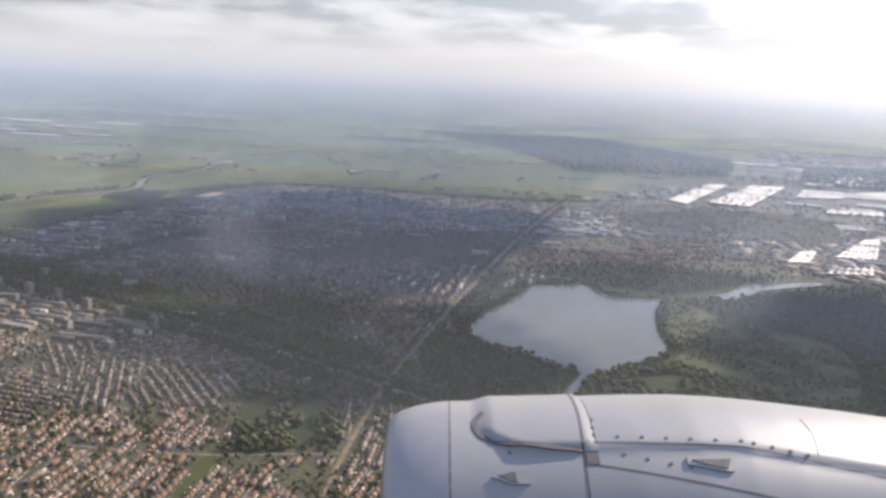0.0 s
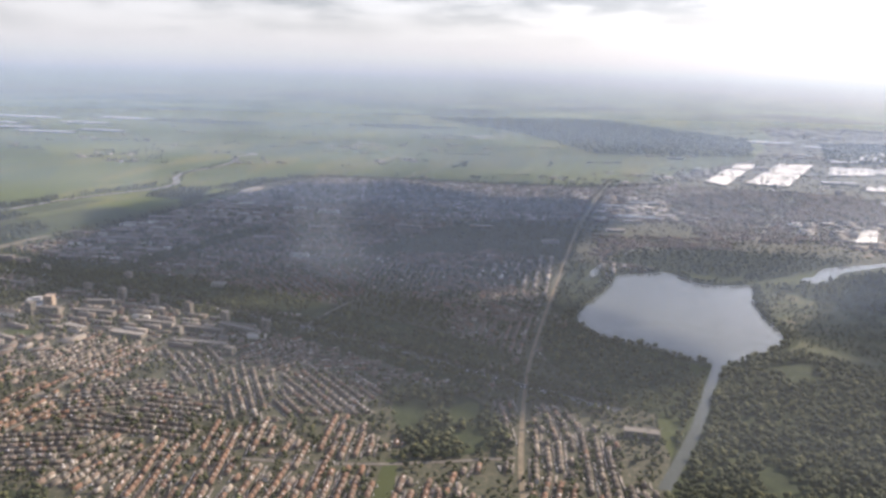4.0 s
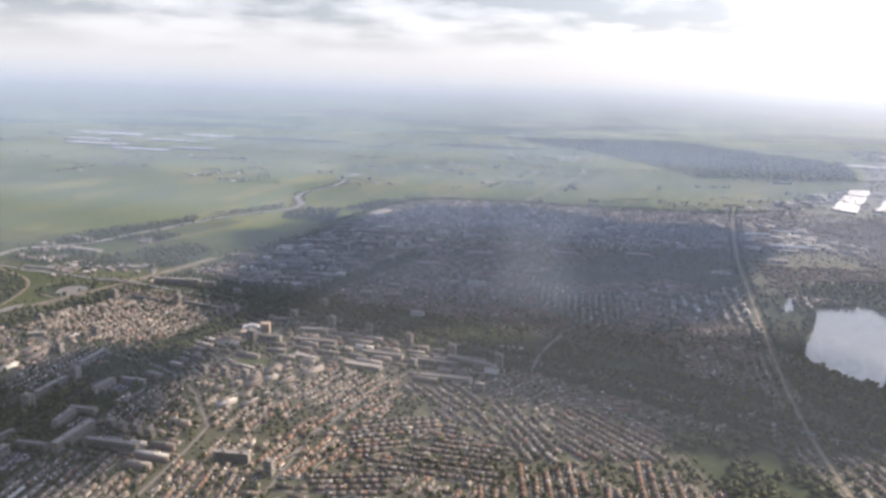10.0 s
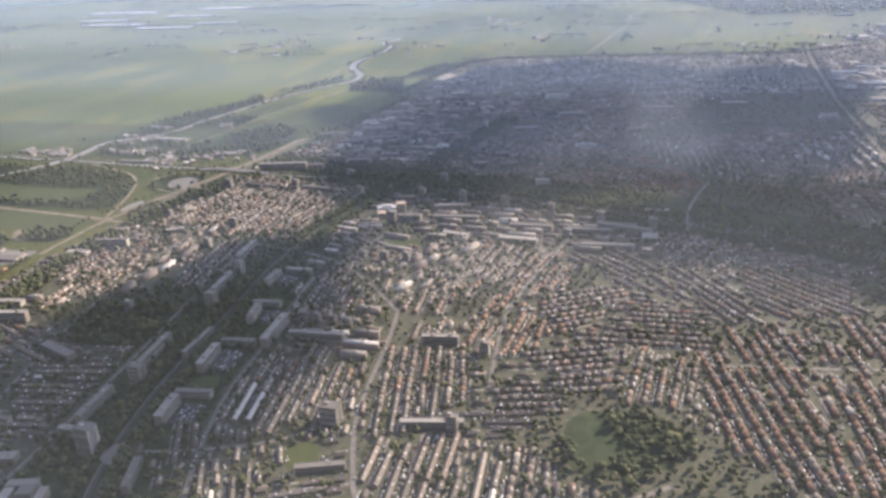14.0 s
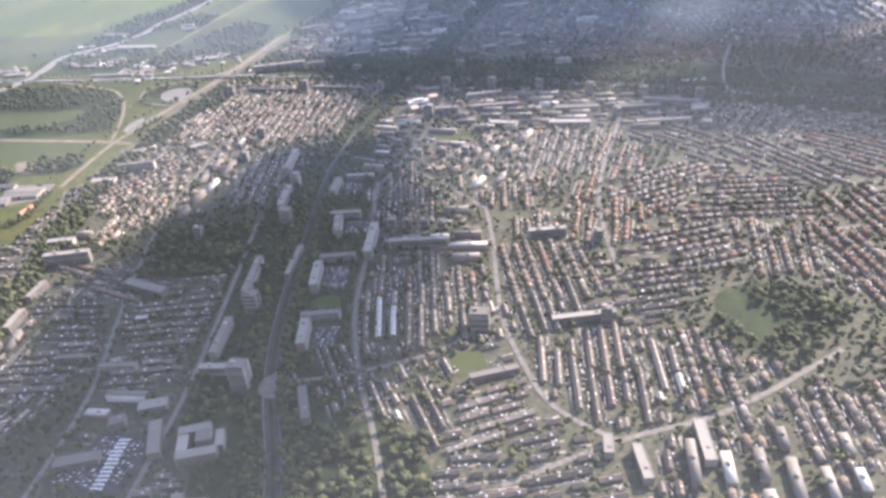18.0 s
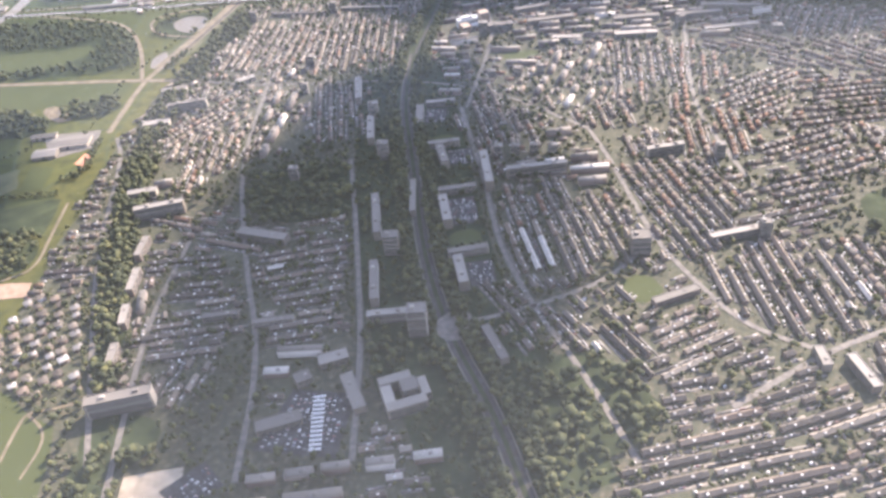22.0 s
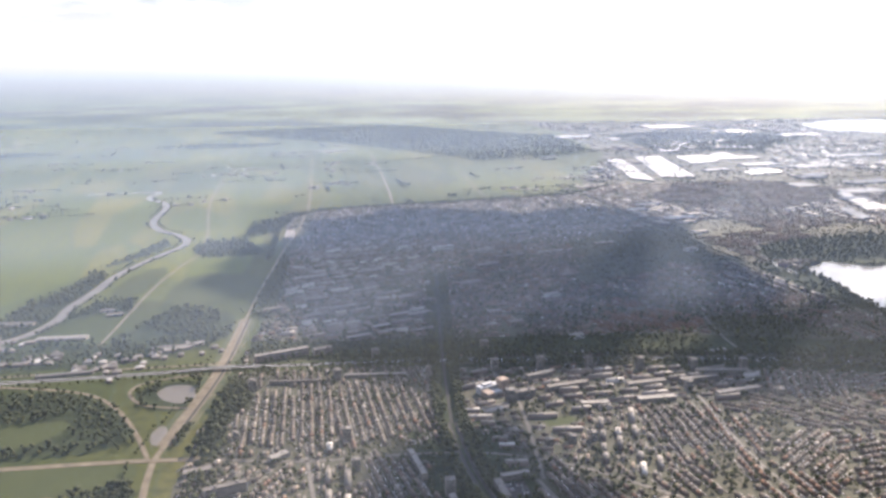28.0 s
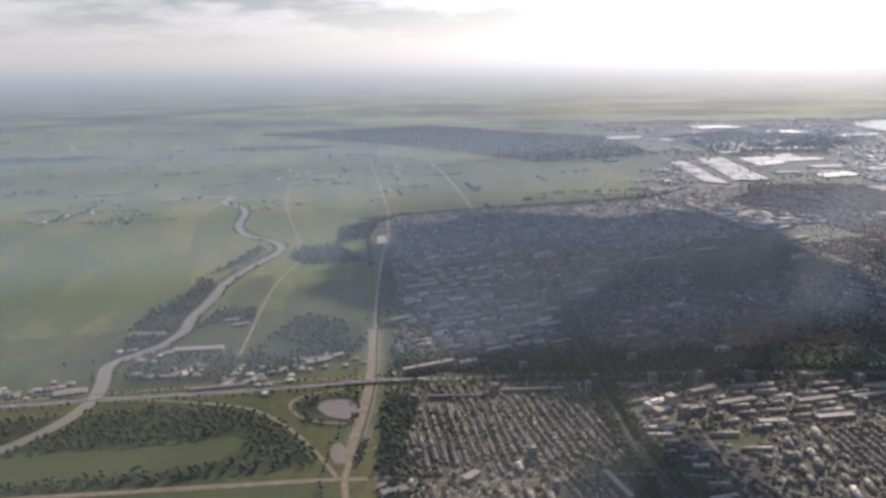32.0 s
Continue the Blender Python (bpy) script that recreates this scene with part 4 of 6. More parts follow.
def glasshouse(outline, bays, label="broad white-roofed glasshouses in long bays"):
    """Glasshouses over a four-cornered plot: a wall round it and a ridged roof of many bays."""
    a, b, c, d = (Vector((x, y, 0)) for x, y in outline)
    root = tagged(new("glasshouse"), label, "glasshouse", "glasshouses")
    roof_v, roof_f = [], []
    for k in range(bays):
        for f, z in ((k / bays, 4.0), ((k + 0.5) / bays, 6.0), ((k + 1) / bays, 4.0)):
            p, q = a.lerp(d, f), b.lerp(c, f)
            roof_v += [(p.x, p.y, z), (q.x, q.y, z)]
        i = 6 * k
        roof_f += [(i, i + 1, i + 3, i + 2), (i + 2, i + 3, i + 5, i + 4)]
    part("roof", mesh_from("roof", roof_v, roof_f, M["white_roof"]), root)
    for p, q in ((a, b), (b, c), (c, d), (d, a)):
        part("wall", mesh_from("wall", [(p.x, p.y, 0), (q.x, q.y, 0), (q.x, q.y, 4.0), (p.x, p.y, 4.0)], [(0, 1, 2, 3)], M["glass"]), root)
    return root


def block_of(outline, parts, bays):
    a, b, c, d = (Vector(p) for p in outline)
    for k in range(parts):
        f0, f1 = (k + 0.03) / parts, (k + 0.95) / parts
        glasshouse([a.lerp(b, f0), a.lerp(b, f1), d.lerp(c, f1), d.lerp(c, f0)], bays)


block_of([(89, 2139), (236, 2644), (298, 2647), (135, 2074)], 3, 6)
block_of([(190, 2136), (374, 2694), (481, 2708), (293, 2115)], 4, 9)
for plot, count in (
    ([(555, 2811), (651, 3098), (937, 3406), (771, 2899)], 3), ([(459, 2420), (525, 2660), (662, 2673), (595, 2466)], 2), ([(638, 2516), (690, 2689), (790, 2744), (731, 2538)], 2),
    ([(358, 1483), (469, 1722), (507, 1752), (433, 1494)], 3), ([(312, 1327), (332, 1378), (409, 1418), (390, 1350)], 2), ([(265, 1396), (308, 1514), (342, 1540), (305, 1412)], 2), ([(475, 2106), (501, 2191), (635, 2205), (612, 2123)], 2),
):
    block_of(plot, count, 6)
ribbon("east_road", [(255, 1296), (325, 1420), (459, 1765), (622, 2158)], 9, M["sandy"], 0.47, "broad pale road through the works", "road")
for x, y, lx, ly in ((700, 2550, 180, 70), (900, 2950, 260, 80), (1000, 3150, 160, 120), (650, 2900, 160, 60), (1330, 3640, 300, 160), (1270, 4100, 260, 200), (613, 2010, 90, 40), (560, 1740, 120, 60), (700, 1880, 140, 50), (820, 2240, 200, 60), (1160, 2480, 240, 60), (480, 1880, 60, 60), (-3000, 3100, 260, 60), (-2800, 2900, 300, 70), (-2650, 3250, 240, 60), (-2450, 2750, 260, 60), (-2300, 2900, 200, 50), (-3200, 3500, 400, 80), (-2700, 3650, 300, 80)):
    glasshouse([(x - lx / 2, y - ly / 2), (x + lx / 2, y - ly / 2), (x + lx / 2, y + ly / 2), (x - lx / 2, y + ly / 2)], 8)
for x, y, lx, ly in ((710, 3450, 200, 60), (769, 3153, 200, 60), (612, 2615, 150, 50), (448, 2256, 90, 40), (581, 2223, 80, 40), (448, 1638, 70, 26), (423, 1466, 60, 24), (355, 1367, 60, 20), (493, 3636, 200, 80), (1082, 3747, 300, 90), (1015, 3241, 220, 40), (1575, 3343, 260, 70), (901, 2869, 200, 50), (664, 2345, 120, 50), (640, 2054, 120, 40), (50, 2746, 60, 12), (-80, 1711, 60, 14), (-96, 1528, 70, 22), (-140, 1650, 50, 14)):
    glasshouse([(x - lx / 2, y - ly / 2), (x + lx / 2, y - ly / 2), (x + lx / 2, y + ly / 2), (x - lx / 2, y + ly / 2)], 6, "long white-roofed sheds among far fields")
for x, y, lx, ly, turn in ((-1263, 1015, 62, 12, -0.12), (-1338, 1092, 46, 14, -0.2), (-1228, 1128, 20, 10, 0.1), (-955, 1600, 18, 80, -0.1), (-1121, 943, 50, 10, 0.0), (-1215, 1105, 22, 9, 0.2), (-1390, 905, 34, 14, 0.1), (-1260, 950, 24, 8, 0.15), (-1115, 935, 30, 10, 0.25), (-1090, 950, 12, 10, 0.25), (-1012, 1062, 12, 9, 0.3), (-985, 1075, 16, 10, 0.1), (-1135, 525, 34, 18, 0.1), (-1150, 508, 20, 14, 0.1), (-1165, 540, 22, 7, 0.1), (-1230, 880, 60, 5, 0.0)):
    shed = tagged(new("shed"), "long low shed with a pale sheet roof", "shed", "sheds by the river")
    part("wall", box_mesh("wall", lx, ly, 0, 3, M["concrete"]), shed)
    e, r = ly / 2 + 0.4, lx / 2 + 0.4
    part("roof", mesh_from("roof", [(-r, -e, 2.9), (r, -e, 2.9), (r, 0, 4.4), (-r, 0, 4.4), (-r, e, 2.9), (r, e, 2.9)], [(0, 1, 2, 3), (3, 2, 5, 4), (0, 3, 4), (1, 5, 2)], M["roof_felt"]), shed)
    part("door", box_mesh("door", 2.4, 0.2, 0, 2.2, M["glass"], 0, 0, -ly / 2 - 0.1), shed)
    shed.location, shed.rotation_euler = (x, y, 0.2), (0, 0, turn)
    KEEP_OFF.append((x - lx / 2, y, x + lx / 2, y, ly / 2 + 2))

# ---- rows of houses ----
rng = np.random.default_rng(7)
SEED_XY = np.array([(d[0], d[1]) for d in DISTRICTS], float)


def nearest_district(x, y):
    return ((np.asarray(x)[:, None] - SEED_XY[:, 0]) ** 2 + (np.asarray(y)[:, None] - SEED_XY[:, 1]) ** 2).argmin(1)


MAIN_LINES = [(MOTORWAY, 13), (WEST_ROAD, 15), (BOULEVARD, 13), (LAKE_ROAD, 6), (RAILWAY, 8)] + [(s, 4) for s in STREETS]


def open_land(x, y, margin=0.0, woods=True):
    """Where something may stand: off the water, the roads, the lawns and the large buildings."""
    ok = np.ones(np.shape(x), bool)
    for poly in (LAKE, POND, BAY, FORK_POND, ROAD_POND):
        ok &= ~inside(poly, x, y)
    ok &= (off_line(CHANNEL, x, y) > 6) & (off_line(RIVER, x, y) > 15)
    for line, width in MAIN_LINES:
        ok &= off_line(line, x, y) > width + margin
    for x0, y0, x1, y1, r in KEEP_OFF:
        ok &= off_line([(x0, y0), (x1, y1)], x, y) > r + margin * 0.5
    for poly in (*LAWNS.values(), *CAR_PARKS, BUILDING_SITE, MARKET_YARD):
        ok &= ~inside(poly, x, y)
    if woods:
        for poly in WOODS.values():
            ok &= ~inside(poly, x, y)
    return ok


rows = []  # x, y, angle, length, style
TAKEN = np.zeros((1200, 1300), bool)  # two-metre cells that a row already covers


def claim(x, y, a, length, depth):
    """Takes the ground of a row unless another row has it."""
    u, v = np.meshgrid(np.arange(-length / 2, length / 2 + 0.1, 1.5), np.arange(-depth / 2, depth / 2 + 0.1, 1.2))
    i = ((x + u * math.cos(a) - v * math.sin(a) + 1300) / 2).astype(int).clip(0, 1199)
    j = ((y + u * math.sin(a) + v * math.cos(a)) / 2).astype(int).clip(0, 1299)
    if TAKEN[i, j].any():
        return False
    TAKEN[i, j] = True
    return True


for i, (sx, sy, angle, style) in enumerate(DISTRICTS):
    if style in "GS":
        continue
    reach = 125 + max(0.0, sy - 400) * 0.16
    a = radians(angle)
    gap, step, lengths = {"T": (9.0, 2.4, (16, 24, 32, 44)), "O": (9.2, 2.4, (20, 28, 36, 48)), "V": (9.0, 3.6, (4, 5, 7)), "F": (15.0, 6.0, (14, 20, 28)), "I": (24.0, 10.0, (20, 28))}[style]
    us, vs, ls = [], [], []
    v = -reach
    while v < reach:
        u = -reach + rng.uniform(0, 12)
        while u < reach:
            length = float(rng.choice(lengths))
            us.append(u + length / 2), vs.append(v + rng.normal(0, 0.35)), ls.append(length)
            u += length + step * rng.uniform(0.7, 1.8)
        v += gap * rng.uniform(0.93, 1.08)
    us, vs, ls = np.array(us), np.array(vs), np.array(ls)
    x, y = sx + us * math.cos(a) - vs * math.sin(a), sy + us * math.sin(a) + vs * math.cos(a)
    ok = np.hypot(us, vs) < reach
    ok &= nearest_district(x, y) == i
    for end in (-0.45, 0.0, 0.45):
        ex, ey = x + end * ls * math.cos(a), y + end * ls * math.sin(a)
        ok &= inside(TOWN, ex, ey) & open_land(ex, ey, 0.0) & ((off_line(BOULEVARD, ex, ey) > 30) | (ey > 620))
    square = np.array([noise.noise((px / 55, py / 55, 6.6)) for px, py in zip(x, y)])
    ok &= (square < 0.45) | (style in "FI")
    ok &= rng.random(len(x)) < {"T": 0.98, "O": 0.98, "V": 0.92, "F": 0.85, "I": 0.8}[style]
    wide = {"T": 4.2, "O": 4.2, "V": 5.5, "F": 7.0, "I": 16.0}[style]
    rows += [(x[k], y[k], a + rng.normal(0, 0.015), ls[k], style) for k in np.flatnonzero(ok) if claim(x[k], y[k], a, ls[k], wide)]

# Short rows fill what the long ones leave between the streets.
fx, fy = np.meshgrid(np.arange(-1090, 640, 6.5), np.arange(105, 2050, 6.5))
fx, fy = fx.ravel() + rng.uniform(-2, 2, fx.size), fy.ravel() + rng.uniform(-2, 2, fx.size)
ok = (np.array([noise.noise((px / 55, py / 55, 6.6)) for px, py in zip(fx, fy)]) < 0.42) & inside(TOWN, fx, fy) & ((off_line(BOULEVARD, fx, fy) > 46) | (fy > 620) | (fx > -775)) & (np.array([d[3] for d in DISTRICTS])[nearest_district(fx, fy)] != "G")
fx, fy = fx[ok], fy[ok]
near_seed = nearest_district(fx, fy)
fa = np.radians(np.array([d[2] for d in DISTRICTS], float))[near_seed]
for end in (-4.0, 0.0, 4.0):
    ok = open_land(fx + end * np.cos(fa), fy + end * np.sin(fa), -1.0)
    fx, fy, fa, near_seed = fx[ok], fy[ok], fa[ok], near_seed[ok]
for k in range(len(fx)):
    style = DISTRICTS[near_seed[k]][3]
    length = float(rng.choice((6, 8, 12)))
    if rng.random() < 0.8 and claim(fx[k], fy[k], fa[k], length, 7.0):
        rows.append((fx[k], fy[k], fa[k] + rng.normal(0, 0.03), length, "T" if style in "FIS" else style))

EAVES, RIDGE, DEPTH = 2.0, 3.3, 3.3


def gable_geometry(length, depth=DEPTH, eaves=EAVES, ridge=RIDGE, over=0.22):
    """Thick gabled roof along x: verts and triangles."""
    a, b, t = length / 2 + 0.15, depth / 2 + over, 0.22
    drop = (ridge - eaves) * over / (depth / 2)
    v = []
    for s in (-a, a):
        v += [(s, -b, eaves - drop), (s, 0, ridge), (s, b, eaves - drop), (s, b, eaves - drop - t), (s, 0, ridge - t), (s, -b, eaves - drop - t)]
    quads = [(0, 6, 7, 1), (1, 7, 8, 2), (2, 8, 9, 3), (5, 11, 6, 0), (0, 1, 4, 5), (1, 2, 3, 4), (7, 6, 11, 10), (8, 7, 10, 9)]
    return np.array(v), quads


def wall_geometry(length, depth=DEPTH, eaves=EAVES, ridge=RIDGE):
    """House walls with pointed gables."""
    a, b = length / 2, depth / 2
    v = [(-a, -b, 0), (a, -b, 0), (a, b, 0), (-a, b, 0), (-a, -b, eaves), (a, -b, eaves), (a, b, eaves), (-a, b, eaves), (-a, 0, ridge - 0.3), (a, 0, ridge - 0.3)]
    return np.array(v), [(0, 1, 5, 4), (2, 3, 7, 6), (1, 2, 6, 5), (3, 0, 4, 7), (5, 6, 9), (7, 4, 8)]


def triangles(faces):
    return np.array([(f[0], f[k], f[k + 1]) for f in faces for k in range(1, len(f) - 1)])


class Pile:
    """Many small shapes gathered into one mesh."""

    def __init__(self):
        self.v, self.t, self.count = [], [], 0

    def add(self, v, t, x, y, z=0.0, turn=0.0, scale=(1, 1, 1)):
        v = np.asarray(v) * scale
        c, s = math.cos(turn), math.sin(turn)
        self.v.append(np.stack([v[:, 0] * c - v[:, 1] * s + x, v[:, 0] * s + v[:, 1] * c + y, v[:, 2] + z], 1))
        self.t.append(np.asarray(t) + self.count)
        self.count += len(v)

    def many(self, v, t, places, turns, scales):
        """The shape at all these places at once."""
        v, t = np.asarray(v, np.float32), np.asarray(t)
        p = v[None] * np.asarray(scales, np.float32)[:, None, :]
        c, s = np.cos(turns)[:, None], np.sin(turns)[:, None]
        p = np.stack([p[..., 0] * c - p[..., 1] * s, p[..., 0] * s + p[..., 1] * c, p[..., 2]], -1) + np.asarray(places)[:, None, :]
        self.v.append(p.reshape(-1, 3))
        self.t.append((t[None] + (np.arange(len(p)) * len(v))[:, None, None] + self.count).reshape(-1, 3))
        self.count += len(v) * len(p)

    def make(self, name, material, label, category, smooth=False, group=""):
        if not self.v:
            return None
        ob = new(name, bulk(name, np.concatenate(self.v), np.concatenate(self.t), material, smooth))
        return tagged(ob, label, category, group, kind="stuff")


BOX_V = np.array([(sx / 2, sy / 2, z) for z in (0, 1) for sx, sy in ((-1, -1), (1, -1), (1, 1), (-1, 1))], float)
BOX_T = triangles([(4, 5, 6, 7)] + [(k, (k + 1) % 4, 4 + (k + 1) % 4, 4 + k) for k in range(4)])
CAR_V = np.array([(-0.5, -0.5, 0.1), (0.5, -0.5, 0.1), (0.5, 0.5, 0.1), (-0.5, 0.5, 0.1), (-0.5, -0.5, 0.6), (0.5, -0.5, 0.55), (0.5, 0.5, 0.55), (-0.5, 0.5, 0.6), (-0.32, -0.42, 1), (0.15, -0.42, 1), (0.15, 0.42, 1), (-0.32, 0.42, 1)])
CAR_T = triangles([(k, (k + 1) % 4, 4 + (k + 1) % 4, 4 + k) for k in range(4)] + [(4 + k, 4 + (k + 1) % 4, 8 + (k + 1) % 4, 8 + k) for k in range(4)] + [(8, 9, 10, 11)])
HIP_V = np.array([(-0.56, -0.56, 0), (0.56, -0.56, 0), (0.56, 0.56, 0), (-0.56, 0.56, 0), (-0.22, 0, 1), (0.22, 0, 1)], float)
HIP_T = triangles([(0, 1, 5, 4), (1, 2, 5), (2, 3, 4, 5), (3, 0, 4)])
WALL_T, ROOF_T = triangles(wall_geometry(1)[1]), triangles(gable_geometry(1)[1])

# The rows nearest to the path stand singly; the rest are gathered.
near_rows = [r for r in rows if r[4] in "TO" and -1075 < r[0] < -560 and 120 < r[1] < 500]
near_rows = sorted(near_rows, key=lambda r: r[1])[:235]
single = {(r[0], r[1]) for r in near_rows}
TERRACES = {}
M["dormer"] = surface("painted_dormer", worn((0.0, (0.35, 0.33, 0.3)), (0.5, (0.42, 0.4, 0.37)), (1.0, (0.58, 0.56, 0.52)), grain=1.2, rand=by_object), 0.6)


def terrace(length, style):
    """A terrace of small houses: walls, tiled roof, chimneys, window rows on both sides and front doors."""
    tiles = M["roof_orange_one"] if style == "O" else M["roof_grey_one"]
    root = tagged(new("terrace"), f"terrace of brick houses under {'an orange' if style == 'O' else 'a grey-brown'} tiled roof", "terraced houses", "rows of terraced houses")
    part("wall", mesh_from("wall", *wall_geometry(length), M["brick"]), root)
    v, f = gable_geometry(length)
    part("roof", mesh_from("roof", v, f, tiles), root)
    stack = box_mesh("chimney", 0.45, 0.5, RIDGE - 0.4, RIDGE + 0.6, M["brick"], 0.06)
    for k in range(max(1, int(length / 7))):
        ob = part("chimney", stack, root)
        ob.location = (-length / 2 + (k + 0.5) * length / max(1, int(length / 7)), 0.25, 0)
    dormer = box_mesh("dormer", 1.3, 0.9, EAVES + 0.25, RIDGE - 0.2, M["dormer"], 0.08, 0, -0.85)
    for k in range(min(3, int(length / 7))):
        part("dormer", dormer, root).location = (-length / 2 + (k + 0.4) * length / min(3, int(length / 7)) + 1.0, 0, 0)
    panes = mesh_from("window_band", *band_geometry(length * 0.94, 0.5), M["glass"])
    for side in (-1, 1):
        for z in (0.4, 1.3):
            ob = part("window_band", panes, root)
            ob.location, ob.rotation_euler = (0, side * (DEPTH / 2 + 0.03), z), (0, 0, 0 if side < 0 else math.pi)
    return root


for x, y, a, length, style in near_rows:
    m = pose(x, y, 0.12, 0, 0, math.degrees(a))
    if (length, style) in TERRACES:
        copy_thing(TERRACES[length, style], m)
    else:
        TERRACES[length, style] = terrace(length, style)
        TERRACES[length, style].matrix_basis = m

walls, grey_roofs, orange_roofs, flat_roofs, flat_walls, stacks, sheds, cars, strips, dormers, pale_roofs = (Pile() for _ in range(11))
yard_trees = []
for x, y, a, length, style in rows:
    c, s = math.cos(a), math.sin(a)
    if (x, y) not in single:
        if style in "TO":
            count = max(1, int(length / rng.uniform(4.5, 8)))
            for k in range(count):
                u = -length / 2 + (k + 0.5) * length / count
                px, py, h = x + u * c, y + u * s, rng.uniform(0.94, 1.08)
                walls.add(wall_geometry(length / count)[0], WALL_T, px, py, 0.1, a, (1, 1, h))
                pile = orange_roofs if (style == "O") == (rng.random() < 0.88) else grey_roofs
                pile.add(gable_geometry(length / count)[0], ROOF_T, px, py, 0.1, a, (1, 1, h))
                if y < 760 and rng.random() < 0.6:
                    dormers.add(BOX_V, BOX_T, px + 0.8 * s, py - 0.8 * c, EAVES + 0.2, a, (rng.uniform(0.9, 2.2), 1.0, 1.0))
                stacks.add(BOX_V, BOX_T, px + 0.25 * s, py, RIDGE - 0.2, a, (0.5, 0.5, 0.8))
        elif style == "V":
            w = rng.uniform(4.0, 5.6)
            walls.add(BOX_V, BOX_T, x, y, 0.1, a, (w, w * 0.85, 2.6))
            (pale_roofs if rng.random() < (0.5 if y < 600 else 0.3) else grey_roofs).add(HIP_V, HIP_T, x, y, 2.65, a, (w, w * 0.85, rng.uniform(1.3, 2.0)))
            stacks.add(BOX_V, BOX_T, x + 0.8, y, 3.4, a, (0.5, 0.5, 1.3))
        else:
            d, h = (rng.uniform(4, 5.2), rng.uniform(3, 5.5)) if style == "F" else (rng.uniform(10, 16), rng.uniform(3, 5))
            flat_walls.add(BOX_V, BOX_T, x, y, 0.1, a, (length, d, h))
            flat_roofs.add(BOX_V, BOX_T, x, y, h + 0.05, a, (length + 0.4, d + 0.4, 0.35))
            flat_roofs.add(BOX_V, BOX_T, x + 1.5 * c, y + 1.5 * s, h + 0.35, a, (2.2, 1.8, 0.8))
    if style == "T" and y < 800 or style == "O":
        side = 1 if int(abs(x * 7 + y * 3)) % 2 else -1
        ox, oy = -s * side * 4.5, c * side * 4.5
        strips.add(BOX_V, BOX_T, x + ox, y + oy, 0.13, a, (length + 4, 2.0, 0.06))
        for k in range(int(length / 2.6)):
            if y < 640 and rng.random() < 0.75:
                u = rng.uniform(-length / 2, length / 2)
                cars.add(CAR_V, CAR_T, x + ox * 0.86 + u * c, y + oy * 0.86 + u * s, 0.2, a, (1.75, 0.72, 0.6))
        for k in range(int(length / 2.0)):
            u, w = rng.uniform(-length / 2, length / 2), rng.uniform(2.6, 5.6)
            px, py = x + u * c + s * side * w, y + u * s - c * side * w
            if rng.random() < 0.3:
                sheds.add(BOX_V, BOX_T, px, py, 0.1, a, (1.3, 1.0, 1.1))
            elif rng.random() < 0.75:
                yard_trees.append((px, py))
    else:
        for k in range(5 if style == "V" and y < 600 else 3 if style == "T" else 2):
            yard_trees.append((x + rng.normal(0, 6), y + rng.normal(0, 6)))
walls.make("house_walls", M["brick"], "brick walls of many small houses", "houses")
grey_roofs.make("grey_roofs", M["roof_grey"], "grey and brown tiled roofs of many small houses", "roofs")
orange_roofs.make("orange_roofs", M["roof_orange"], "orange tiled roofs of many small houses", "roofs")
pale_roofs.make("pale_roofs", M["roof_pale"], "pale grey roofs of many detached houses", "roofs")
flat_walls.make("flat_roofed_walls", M["brick"], "walls of many flat-roofed buildings", "buildings")
flat_roofs.make("flat_roofs", M["flat_mixed"], "pale flat roofs of many buildings", "roofs")
dormers.make("dormers", M["roof_felt_mixed"], "pale box dormers on the roofs of many houses", "dormers")
stacks.make("chimneys", M["brick"], "brick chimneys of many houses", "chimneys")
sheds.make("garden_sheds", M["roof_felt_mixed"], "small sheds in back gardens", "sheds")
for outline in CAR_PARKS:
    (x0, y0), (x1, y1) = outline[0], outline[3]
    turn = math.atan2(y1 - y0, x1 - x0)
    gx, gy = np.meshgrid(np.arange(-940, -760, 3.2), np.arange(140, 540, 1.05))
    mx, my = np.mean(outline, axis=0)
    gx, gy = gx + 850, gy - 340
    px, py = mx + gx * math.cos(turn) - gy * math.sin(turn), my + gx * math.sin(turn) + gy * math.cos(turn)
    for k in np.flatnonzero(inside([(mx + (a - mx) * 0.9, my + (b - my) * 0.9) for a, b in outline], px.ravel(), py.ravel())):
        if rng.random() < 0.38:
            cars.add(CAR_V, CAR_T, px.ravel()[k], py.ravel()[k], 0.3, turn + math.pi * (rng.random() < 0.5), (1.75, 0.72, 0.6))
cars.make("parked_cars", M["car"], "small parked cars along streets and in car parks", "cars")
strips.make("side_streets", M["paving"], "narrow side streets between the rows", "streets")

# ---- trees ----


